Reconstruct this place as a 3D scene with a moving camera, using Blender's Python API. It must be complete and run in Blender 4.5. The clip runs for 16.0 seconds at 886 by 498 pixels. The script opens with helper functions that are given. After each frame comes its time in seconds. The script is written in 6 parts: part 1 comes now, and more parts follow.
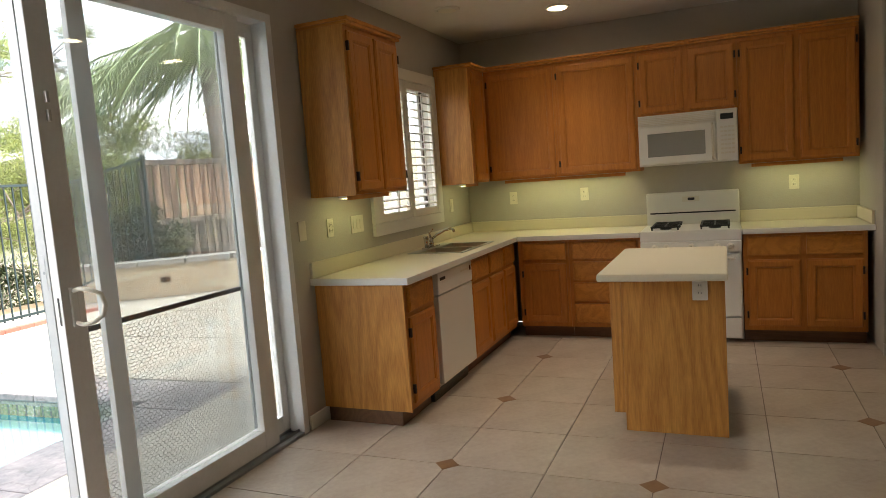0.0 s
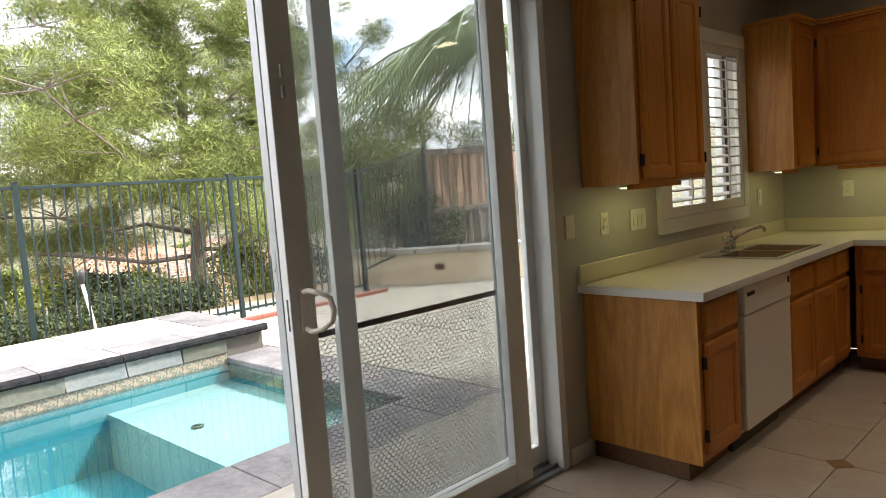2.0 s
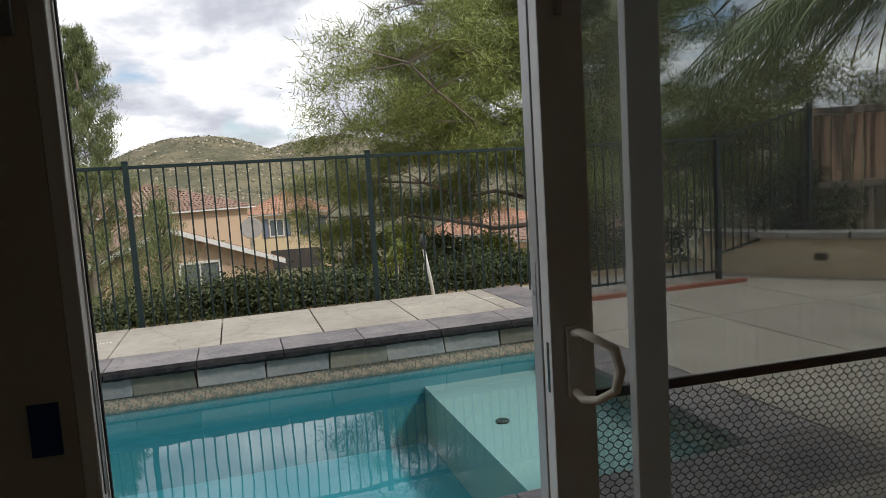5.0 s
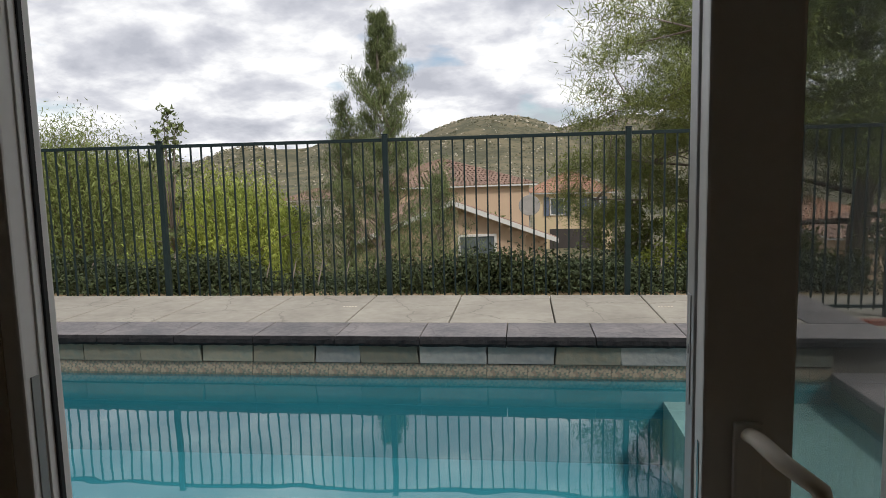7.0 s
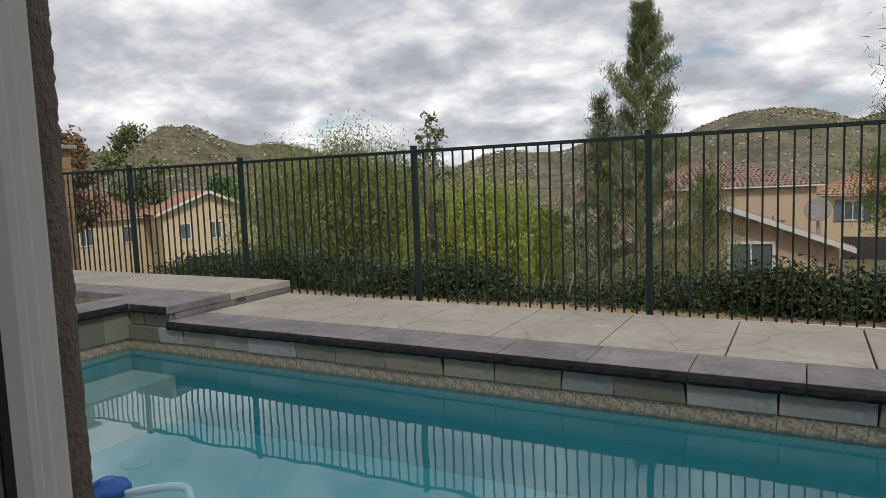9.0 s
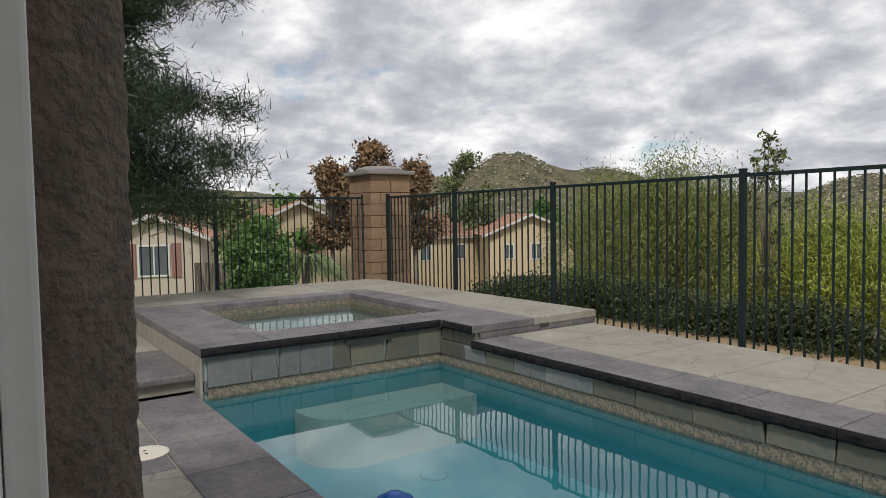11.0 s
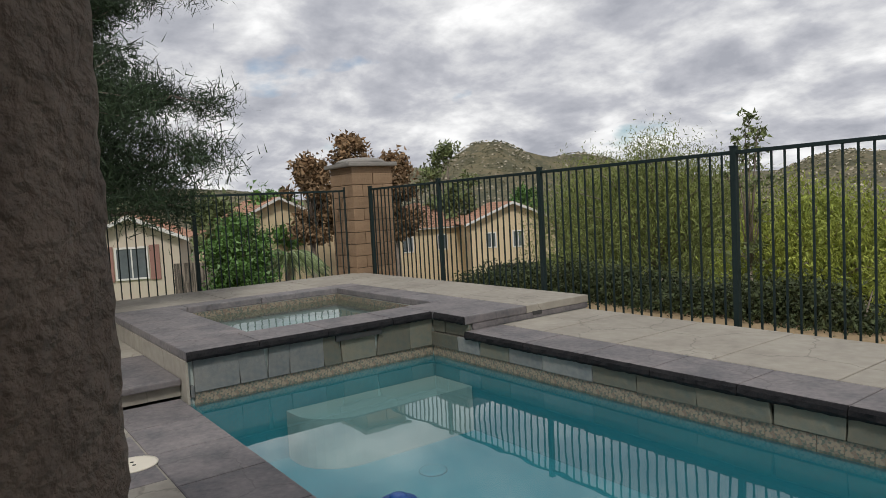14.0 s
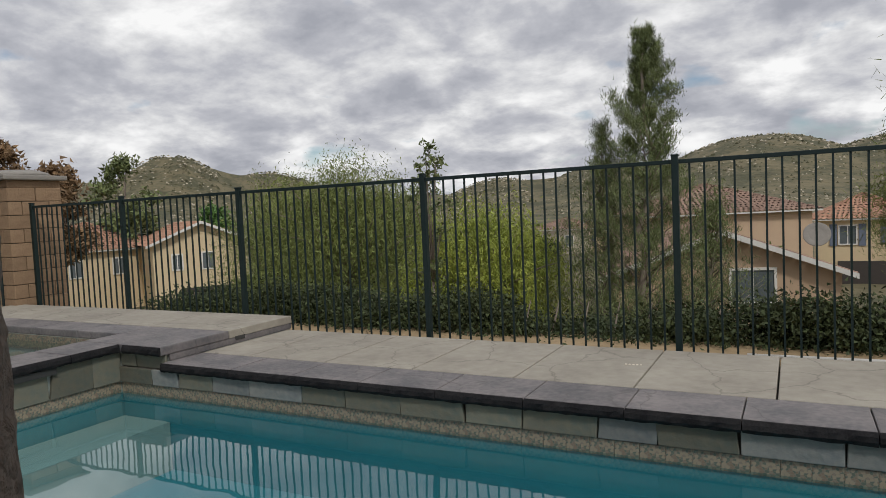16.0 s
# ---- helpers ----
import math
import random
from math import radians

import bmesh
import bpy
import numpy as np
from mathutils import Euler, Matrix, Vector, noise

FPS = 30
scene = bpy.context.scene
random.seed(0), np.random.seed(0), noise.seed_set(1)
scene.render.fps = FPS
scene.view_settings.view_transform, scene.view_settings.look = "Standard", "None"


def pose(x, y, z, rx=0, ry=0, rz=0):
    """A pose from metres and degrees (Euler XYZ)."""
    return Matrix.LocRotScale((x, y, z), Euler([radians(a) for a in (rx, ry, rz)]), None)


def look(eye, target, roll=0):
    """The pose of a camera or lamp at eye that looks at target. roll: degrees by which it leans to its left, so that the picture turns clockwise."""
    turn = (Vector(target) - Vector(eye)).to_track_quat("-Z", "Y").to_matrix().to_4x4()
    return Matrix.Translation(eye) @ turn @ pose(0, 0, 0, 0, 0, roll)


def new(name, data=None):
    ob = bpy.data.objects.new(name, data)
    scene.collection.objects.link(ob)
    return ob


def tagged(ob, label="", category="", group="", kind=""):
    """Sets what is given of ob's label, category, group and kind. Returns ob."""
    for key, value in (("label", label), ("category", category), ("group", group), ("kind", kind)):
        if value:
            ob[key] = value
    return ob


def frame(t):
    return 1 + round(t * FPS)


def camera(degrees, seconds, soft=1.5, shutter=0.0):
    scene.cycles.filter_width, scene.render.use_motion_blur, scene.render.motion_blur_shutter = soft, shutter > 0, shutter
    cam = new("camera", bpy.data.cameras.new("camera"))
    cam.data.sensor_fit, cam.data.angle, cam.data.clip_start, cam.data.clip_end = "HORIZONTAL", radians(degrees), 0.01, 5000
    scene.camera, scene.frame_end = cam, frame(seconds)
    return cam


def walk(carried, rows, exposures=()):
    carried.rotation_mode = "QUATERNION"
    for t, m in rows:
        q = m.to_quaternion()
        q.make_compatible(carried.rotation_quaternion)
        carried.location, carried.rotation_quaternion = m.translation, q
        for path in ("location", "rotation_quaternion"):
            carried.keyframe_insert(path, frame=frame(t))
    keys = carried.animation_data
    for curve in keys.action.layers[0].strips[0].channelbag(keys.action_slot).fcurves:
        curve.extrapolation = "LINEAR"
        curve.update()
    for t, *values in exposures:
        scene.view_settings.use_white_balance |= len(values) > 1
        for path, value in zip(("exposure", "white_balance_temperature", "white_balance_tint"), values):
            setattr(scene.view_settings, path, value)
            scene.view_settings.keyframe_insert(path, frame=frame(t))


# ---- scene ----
cam = camera(67.0, 16.0, soft=0.75)
PATH = [
    (0, (-0.440, -2.350, 1.451), (1.389, -1.569, 1.243), -4.2),
    (0.5, (-0.353, -2.258, 1.457), (1.441, -1.400, 1.243), -3.6),
    (1, (-0.161, -2.190, 1.452), (1.505, -1.095, 1.297), -3.8),
    (1.5, (0.027, -2.124, 1.449), (1.531, -0.812, 1.318), -2.8),
    (2, (0.167, -1.981, 1.440), (1.539, -0.536, 1.260), -4.3),
    (2.5, (0.292, -1.842, 1.455), (1.535, -0.285, 1.280), -4.4),
    (3, (0.481, -1.758, 1.453), (1.390, 0.015, 1.277), -1.3),
    (3.5, (0.608, -1.699, 1.453), (1.317, 0.162, 1.273), -2.0),
    (4, (0.668, -1.555, 1.465), (1.296, 0.339, 1.321), -1.9),
    (6.5, (1.085, -0.908, 1.439), (1.024, 1.070, 1.149), -4.3),
    (7, (1.177, -0.772, 1.428), (0.821, 1.183, 1.201), -1.4),
    (7.5, (1.189, -0.650, 1.417), (0.647, 1.262, 1.195), -2.7),
    (8, (1.133, -0.497, 1.425), (0.491, 1.384, 1.205), -5.4),
    (8.5, (1.050, -0.334, 1.431), (0.173, 1.449, 1.209), -4.1),
    (9, (0.985, -0.184, 1.434), (-0.068, 1.505, 1.236), -2.1),
    (9.5, (0.905, -0.100, 1.440), (-0.220, 1.547, 1.284), -4.1),
    (10, (0.876, -0.016, 1.448), (-0.458, 1.470, 1.346), -2.9),
    (12.5, (0.776, 0.237, 1.437), (-1.104, 0.905, 1.299), -2.8),
    (13, (0.749, 0.230, 1.438), (-1.112, 0.949, 1.299), -3.0),
    (13.5, (0.700, 0.209, 1.434), (-1.064, 1.141, 1.290), -2.4),
    (14, (0.665, 0.154, 1.432), (-1.013, 1.236, 1.302), -3.1),
    (14.5, (0.671, 0.088, 1.445), (-0.903, 1.314, 1.303), -2.4),
    (15, (0.683, 0.039, 1.456), (-0.692, 1.485, 1.327), -1.8),
    (15.5, (0.657, 0.035, 1.461), (-0.576, 1.605, 1.345), -2.5),
    (16, (0.619, 0.043, 1.454), (-0.415, 1.751, 1.338), -2.6),
]
walk(cam, [(t, look(eye, target, roll)) for t, eye, target, roll in PATH],
     exposures=[(0, 3.1), (0.8, 2.82), (1.5, 2.45), (2.5, 2.32), (3.2, 1.70), (4.0, 0.78), (6.3, 0.30), (8, -0.02), (10, -0.16), (12.5, -0.13), (14, -0.20), (16, -0.29)])

# ---- light ----
world = bpy.data.worlds.new("world")
scene.world = world
world.use_nodes = True
wn, wl = world.node_tree.nodes, world.node_tree.links
wn.clear()
SUN_EL, SUN_AZ = radians(48), radians(125)


def wnode(kind, **values):
    n = wn.new(kind)
    for k, v in values.items():
        n.inputs[k].default_value = v
    return n


sky = wn.new("ShaderNodeTexSky")
sky.sky_type, sky.sun_disc = "NISHITA", False
sky.sun_elevation, sky.sun_rotation = SUN_EL, SUN_AZ
coord = wn.new("ShaderNodeTexCoord")
split = wn.new("ShaderNodeSeparateXYZ")
lift = wn.new("ShaderNodeMath")
lift.operation, lift.inputs[1].default_value = "ADD", 0.33
low = wn.new("ShaderNodeMath")
low.operation, low.inputs[1].default_value = "MAXIMUM", 0.2
flat_x, flat_y = wn.new("ShaderNodeMath"), wn.new("ShaderNodeMath")
flat_x.operation = flat_y.operation = "DIVIDE"
stretch = wn.new("ShaderNodeCombineXYZ")
clouds = wnode("ShaderNodeTexNoise", Scale=2.3, Detail=8.0, Roughness=0.5, Distortion=0.05)
body = wnode("ShaderNodeTexNoise", Scale=3.4, Detail=10.0, Roughness=0.56, Distortion=0.12)
cover = wn.new("ShaderNodeValToRGB")
cover.color_ramp.elements[0].position, cover.color_ramp.elements[1].position = 0.32, 0.40
tone = wn.new("ShaderNodeValToRGB")
tone.color_ramp.elements[0].position, tone.color_ramp.elements[0].color = 0.35, (4.3, 4.45, 5.0, 1)
tone.color_ramp.elements[1].position, tone.color_ramp.elements[1].color = 0.65, (11.0, 11.0, 11.0, 1)
tone.color_ramp.elements.new(0.46).color = (5.8, 5.9, 6.4, 1)
tone.color_ramp.elements.new(0.55).color = (8.0, 8.05, 8.25, 1)
blend = wn.new("ShaderNodeMix")
blend.data_type = "RGBA"
wl.new(coord.outputs["Generated"], split.inputs[0])
wl.new(split.outputs["Z"], lift.inputs[0])
wl.new(lift.outputs[0], low.inputs[0])
for axis, node in (("X", flat_x), ("Y", flat_y)):
    wl.new(split.outputs[axis], node.inputs[0])
    wl.new(low.outputs[0], node.inputs[1])
    wl.new(node.outputs[0], stretch.inputs[axis])
wl.new(stretch.outputs[0], clouds.inputs["Vector"])
wl.new(stretch.outputs[0], body.inputs["Vector"])
wl.new(clouds.outputs["Fac"], cover.inputs["Fac"])
wl.new(body.outputs["Fac"], tone.inputs["Fac"])
wl.new(cover.outputs["Color"], blend.inputs["Factor"])
wl.new(sky.outputs["Color"], blend.inputs["A"])
wl.new(tone.outputs["Color"], blend.inputs["B"])
background = wnode("ShaderNodeBackground", Strength=0.105)
wout = wn.new("ShaderNodeOutputWorld")
wl.new(blend.outputs["Result"], background.inputs["Color"])
wl.new(background.outputs["Background"], wout.inputs["Surface"])

sun = new("sun", bpy.data.lights.new("sun", "SUN"))
sun.data.energy, sun.data.angle, sun.data.color = 2.0, radians(8), (1.0, 0.97, 0.92)
sun.matrix_world = look((0, 0, 30), (-30 * math.sin(SUN_AZ) * math.cos(SUN_EL), -30 * math.cos(SUN_AZ) * math.cos(SUN_EL), 30 - 30 * math.sin(SUN_EL)))

# ---- materials ----
def material(name, base, rough=0.6, metal=0.0, spots=None, scale=8.0, amount=0.5, bump=0.0, bump_scale=60.0, stretch=(1, 1, 1), random_tint=0.0, coat=0.0, spec=0.5, ramp=(0.35, 0.65), random_island=0.0, crack=0.0):
    """A surface whose base colour wanders towards spots at a coarse and a fine scale, with fine relief."""
    m = bpy.data.materials.new(name)
    m.use_nodes = True
    nt = m.node_tree
    nodes, links = nt.nodes, nt.links
    p = nodes["Principled BSDF"]
    p.inputs["Roughness"].default_value, p.inputs["Metallic"].default_value = rough, metal
    p.inputs["Coat Weight"].default_value = coat
    p.inputs["Specular IOR Level"].default_value = spec
    spots = spots or tuple(c * 0.75 for c in base)
    tc, mp = nodes.new("ShaderNodeTexCoord"), nodes.new("ShaderNodeMapping")
    mp.inputs["Scale"].default_value = stretch
    links.new(tc.outputs["Object"], mp.inputs["Vector"])
    n1, n2 = nodes.new("ShaderNodeTexNoise"), nodes.new("ShaderNodeTexNoise")
    n1.inputs["Scale"].default_value, n1.inputs["Detail"].default_value = scale, 6.0
    n2.inputs["Scale"].default_value, n2.inputs["Detail"].default_value = scale * 7, 4.0
    add = nodes.new("ShaderNodeMath")
    add.operation = "MULTIPLY_ADD"
    add.inputs[1].default_value = 0.6
    half = nodes.new("ShaderNodeMath")
    half.operation = "MULTIPLY"
    half.inputs[1].default_value = 0.4
    links.new(mp.outputs["Vector"], n1.inputs["Vector"])
    links.new(mp.outputs["Vector"], n2.inputs["Vector"])
    links.new(n2.outputs["Fac"], half.inputs[0])
    links.new(n1.outputs["Fac"], add.inputs[0])
    links.new(half.outputs[0], add.inputs[2])
    r = nodes.new("ShaderNodeValToRGB")
    r.color_ramp.elements[0].position, r.color_ramp.elements[1].position = ramp
    links.new(add.outputs[0], r.inputs["Fac"])
    mul = nodes.new("ShaderNodeMath")
    mul.operation = "MULTIPLY"
    mul.inputs[1].default_value = amount
    links.new(r.outputs["Color"], mul.inputs[0])
    mix = nodes.new("ShaderNodeMix")
    mix.data_type = "RGBA"
    mix.inputs["A"].default_value, mix.inputs["B"].default_value = (*base, 1), (*spots, 1)
    links.new(mul.outputs[0], mix.inputs["Factor"])
    out = mix.outputs["Result"]
    if random_tint or random_island:
        hsv = nodes.new("ShaderNodeHueSaturation")
        rng = nodes.new("ShaderNodeMapRange")
        amt = random_tint or random_island
        rng.inputs["To Min"].default_value, rng.inputs["To Max"].default_value = 1 - amt, 1 + amt
        if random_tint:
            links.new(nodes.new("ShaderNodeObjectInfo").outputs["Random"], rng.inputs["Value"])
        else:
            links.new(nodes.new("ShaderNodeNewGeometry").outputs["Random Per Island"], rng.inputs["Value"])
        links.new(rng.outputs["Result"], hsv.inputs["Value"])
        links.new(out, hsv.inputs["Color"])
        out = hsv.outputs["Color"]
    if crack:
        wob, shift, vor, thin, dark = (nodes.new("ShaderNode" + k) for k in ("TexNoise", "VectorMath", "TexVoronoi", "MapRange", "Mix"))
        wob.inputs["Scale"].default_value, wob.inputs["Detail"].default_value = 3.0, 4.0
        shift.operation = "MULTIPLY_ADD"
        shift.inputs[1].default_value = (0.35, 0.35, 0.35)
        vor.feature, vor.inputs["Scale"].default_value = "DISTANCE_TO_EDGE", crack
        thin.inputs["From Max"].default_value, thin.inputs["To Min"].default_value, thin.inputs["To Max"].default_value = 0.012, 0.55, 0.0
        dark.data_type = "RGBA"
        dark.inputs["B"].default_value = (*(c * 0.35 for c in base), 1)
        links.new(mp.outputs["Vector"], wob.inputs["Vector"])
        links.new(wob.outputs["Color"], shift.inputs[0])
        links.new(mp.outputs["Vector"], shift.inputs[2])
        links.new(shift.outputs[0], vor.inputs["Vector"])
        links.new(vor.outputs["Distance"], thin.inputs["Value"])
        links.new(thin.outputs["Result"], dark.inputs["Factor"])
        links.new(out, dark.inputs["A"])
        out = dark.outputs["Result"]
    links.new(out, p.inputs["Base Color"])
    if bump:
        nb, b = nodes.new("ShaderNodeTexNoise"), nodes.new("ShaderNodeBump")
        nb.inputs["Scale"].default_value, nb.inputs["Detail"].default_value = bump_scale, 5.0
        b.inputs["Strength"].default_value, b.inputs["Distance"].default_value = 1.0, bump
        links.new(mp.outputs["Vector"], nb.inputs["Vector"])
        links.new(nb.outputs["Fac"], b.inputs["Height"])
        links.new(b.outputs["Normal"], p.inputs["Normal"])
    return m


def wood(name, light, dark, axis=2, scale=14.0, rough=0.42, contrast=0.6, ring=0.11):
    """Oak with long grain along one axis and open pores."""
    m = bpy.data.materials.new(name)
    m.use_nodes = True
    nodes, links = m.node_tree.nodes, m.node_tree.links
    p = nodes["Principled BSDF"]
    p.inputs["Roughness"].default_value = rough
    tc, mp, info = nodes.new("ShaderNodeTexCoord"), nodes.new("ShaderNodeMapping"), nodes.new("ShaderNodeObjectInfo")
    s = [1.0, 1.0, 1.0]
    s[axis] = 0.09
    mp.inputs["Scale"].default_value = s
    links.new(tc.outputs["Object"], mp.inputs["Vector"])
    off = nodes.new("ShaderNodeVectorMath")
    off.operation = "ADD"
    big = nodes.new("ShaderNodeMath")
    big.operation = "MULTIPLY"
    big.inputs[1].default_value = 9.0
    links.new(info.outputs["Random"], big.inputs[0])
    links.new(mp.outputs["Vector"], off.inputs[0])
    links.new(big.outputs[0], off.inputs[1])
    warp = nodes.new("ShaderNodeTexNoise")
    warp.inputs["Scale"].default_value, warp.inputs["Detail"].default_value = 2.2, 3.0
    links.new(off.outputs[0], warp.inputs["Vector"])
    rings = nodes.new("ShaderNodeMath")
    rings.operation = "MULTIPLY"
    rings.inputs[1].default_value = scale * 8
    sine = nodes.new("ShaderNodeMath")
    sine.operation = "SINE"
    links.new(warp.outputs["Fac"], rings.inputs[0])
    links.new(rings.outputs[0], sine.inputs[0])
    pores = nodes.new("ShaderNodeTexNoise")
    pores.inputs["Scale"].default_value, pores.inputs["Detail"].default_value = 150.0, 3.0
    links.new(off.outputs[0], pores.inputs["Vector"])
    sm = nodes.new("ShaderNodeMath")
    sm.operation = "MULTIPLY_ADD"
    sm.inputs[1].default_value = ring
    links.new(sine.outputs[0], sm.inputs[0])
    links.new(pores.outputs["Fac"], sm.inputs[2])
    r = nodes.new("ShaderNodeValToRGB")
    r.color_ramp.elements[0].position, r.color_ramp.elements[1].position = 0.5 - contrast / 2, 0.5 + contrast / 2
    r.color_ramp.elements[0].color, r.color_ramp.elements[1].color = (*dark, 1), (*light, 1)
    links.new(sm.outputs[0], r.inputs["Fac"])
    links.new(r.outputs["Color"], p.inputs["Base Color"])
    b = nodes.new("ShaderNodeBump")
    b.inputs["Distance"].default_value, b.inputs["Strength"].default_value = 0.0006, 0.7
    links.new(sm.outputs[0], b.inputs["Height"])
    links.new(b.outputs["Normal"], p.inputs["Normal"])
    return m


def sheer(name, tint, ior, rough=0.0, ripple=0.0, ripple_scale=2.0, steep=5.0):
    """Clear sheet: what lies behind shows tinted, gloss grows towards grazing."""
    m = bpy.data.materials.new(name)
    m.use_nodes = True
    nodes, links = m.node_tree.nodes, m.node_tree.links
    nodes.remove(nodes["Principled BSDF"])
    clear, gloss, edge, mix = (nodes.new("ShaderNode" + k) for k in ("BsdfTransparent", "BsdfGlossy", "LayerWeight", "MixShader"))
    clear.inputs["Color"].default_value = (*tint, 1)
    gloss.inputs["Roughness"].default_value = rough
    edge.inputs["Blend"].default_value = 0.5
    f0 = ((ior - 1) / (ior + 1)) ** 2
    power, ramp = nodes.new("ShaderNodeMath"), nodes.new("ShaderNodeMath")
    power.operation, power.inputs[1].default_value = "POWER", steep
    ramp.operation, ramp.inputs[1].default_value, ramp.inputs[2].default_value = "MULTIPLY_ADD", 1 - f0, f0
    links.new(edge.outputs["Facing"], power.inputs[0])
    links.new(power.outputs[0], ramp.inputs[0])
    links.new(ramp.outputs[0], mix.inputs[0])
    links.new(clear.outputs[0], mix.inputs[1])
    links.new(gloss.outputs[0], mix.inputs[2])
    if ripple:
        tc, n, b = nodes.new("ShaderNodeTexCoord"), nodes.new("ShaderNodeTexNoise"), nodes.new("ShaderNodeBump")
        n.inputs["Scale"].default_value, n.inputs["Detail"].default_value = ripple_scale, 2.0
        b.inputs["Distance"].default_value, b.inputs["Strength"].default_value = ripple, 1.0
        links.new(tc.outputs["Object"], n.inputs["Vector"])
        links.new(n.outputs["Fac"], b.inputs["Height"])
        links.new(b.outputs["Normal"], gloss.inputs["Normal"])
        links.new(b.outputs["Normal"], edge.inputs["Normal"])
    links.new(mix.outputs[0], nodes["Material Output"].inputs["Surface"])
    return m


def mosaic(name):
    """Small tan, rust and grey-green chips in pale grout."""
    m = bpy.data.materials.new(name)
    m.use_nodes = True
    nodes, links = m.node_tree.nodes, m.node_tree.links
    p = nodes["Principled BSDF"]
    p.inputs["Roughness"].default_value = 0.4
    tc, cell, edge, pick, thin, mix = (nodes.new("ShaderNode" + k) for k in ("TexCoord", "TexVoronoi", "TexVoronoi", "ValToRGB", "MapRange", "Mix"))
    edge.feature = "DISTANCE_TO_EDGE"
    cell.inputs["Scale"].default_value = edge.inputs["Scale"].default_value = 58.0
    cell.inputs["Randomness"].default_value = edge.inputs["Randomness"].default_value = 0.75
    ramp = pick.color_ramp
    ramp.interpolation = "CONSTANT"
    ramp.elements[0].color = (0.20, 0.145, 0.105, 1)
    ramp.elements[1].position, ramp.elements[1].color = 0.38, (0.105, 0.125, 0.10, 1)
    ramp.elements.new(0.56).color = (0.28, 0.23, 0.165, 1)
    thin.inputs["From Max"].default_value, thin.inputs["To Min"].default_value, thin.inputs["To Max"].default_value = 0.10, 0.8, 0.0
    mix.data_type = "RGBA"
    mix.inputs["B"].default_value = (0.22, 0.20, 0.16, 1)
    for v in (cell, edge):
        links.new(tc.outputs["Object"], v.inputs["Vector"])
    links.new(cell.outputs["Color"], pick.inputs["Fac"])
    links.new(edge.outputs["Distance"], thin.inputs["Value"])
    links.new(thin.outputs["Result"], mix.inputs["Factor"])
    links.new(pick.outputs["Color"], mix.inputs["A"])
    links.new(mix.outputs["Result"], p.inputs["Base Color"])
    return m


def glow(name, colour, strength):
    m = bpy.data.materials.new(name)
    m.use_nodes = True
    p = m.node_tree.nodes["Principled BSDF"]
    p.inputs["Base Color"].default_value = (*colour, 1)
    p.inputs["Emission Color"].default_value, p.inputs["Emission Strength"].default_value = (*colour, 1), strength
    return m


M_WALL = material("wall_paint", (0.50, 0.46, 0.40), 0.75, spots=(0.46, 0.41, 0.34), scale=2.5, bump=0.0015, bump_scale=90)
M_CEIL = material("ceiling_paint", (0.72, 0.69, 0.64), 0.85, scale=2, amount=0.2, bump=0.002, bump_scale=70)
M_STUCCO = material("brown_stucco", (0.18, 0.135, 0.105), 0.95, spots=(0.095, 0.07, 0.055), scale=22, amount=0.8, bump=0.012, bump_scale=95)
M_TILE = material("floor_tile", (0.57, 0.485, 0.39), 0.32, spots=(0.41, 0.315, 0.235), scale=4.5, amount=0.9, bump=0.0012, bump_scale=40, random_tint=0.06, ramp=(0.3, 0.7))
M_GROUT = material("grout", (0.24, 0.19, 0.15), 0.9, scale=12)
M_DIAMOND = material("diamond_tile", (0.24, 0.12, 0.05), 0.4, spots=(0.33, 0.19, 0.09), scale=25)
M_OAK = wood("honey_oak", (0.60, 0.228, 0.037), (0.44, 0.148, 0.022), 2, contrast=0.75)
M_OAKY = wood("honey_oak_across", (0.68, 0.28, 0.046), (0.44, 0.155, 0.02), 1)
# veneer paler than the doors, raised further to stand for daylight on these ends
M_PLY = wood("oak_end_panel", (0.68, 0.325, 0.07), (0.46, 0.182, 0.034), 2, scale=16, ring=0.15)
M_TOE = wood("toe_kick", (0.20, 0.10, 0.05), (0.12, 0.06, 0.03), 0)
M_LAM = material("laminate", (0.72, 0.64, 0.47), 0.42, spots=(0.68, 0.59, 0.42), scale=120, amount=0.5)
M_WHITE = material("white_enamel", (0.80, 0.77, 0.70), 0.28, spots=(0.76, 0.72, 0.64), scale=5, amount=0.3)
M_CREAM = material("cream_plastic", (0.76, 0.70, 0.58), 0.45, scale=6, amount=0.15)
M_VINYL = material("white_vinyl", (0.74, 0.73, 0.71), 0.4, spots=(0.6, 0.58, 0.55), scale=9, amount=0.4)
M_ALU = material("grey_aluminium", (0.33, 0.34, 0.35), 0.45, 0.7, scale=14, amount=0.4)
M_STRIP = material("grey_strip", (0.50, 0.50, 0.50), 0.42, 0.2, spots=(0.40, 0.40, 0.41), scale=11, amount=0.5)
M_TRIM = material("white_trim", (0.76, 0.73, 0.67), 0.5, scale=6, amount=0.2)
M_BLACK = material("black_iron", (0.018, 0.018, 0.018), 0.5, scale=30)
M_DARK = material("dark_glass", (0.05, 0.05, 0.05), 0.12, scale=5, amount=0.2)
M_GREYGLASS = material("grey_oven_glass", (0.30, 0.29, 0.26), 0.2, scale=5, amount=0.15)
M_STEEL = material("brushed_steel", (0.55, 0.54, 0.52), 0.28, 1.0, scale=40, amount=0.3)
M_CHROME = material("chrome", (0.75, 0.75, 0.75), 0.08, 1.0, scale=10, amount=0.1)
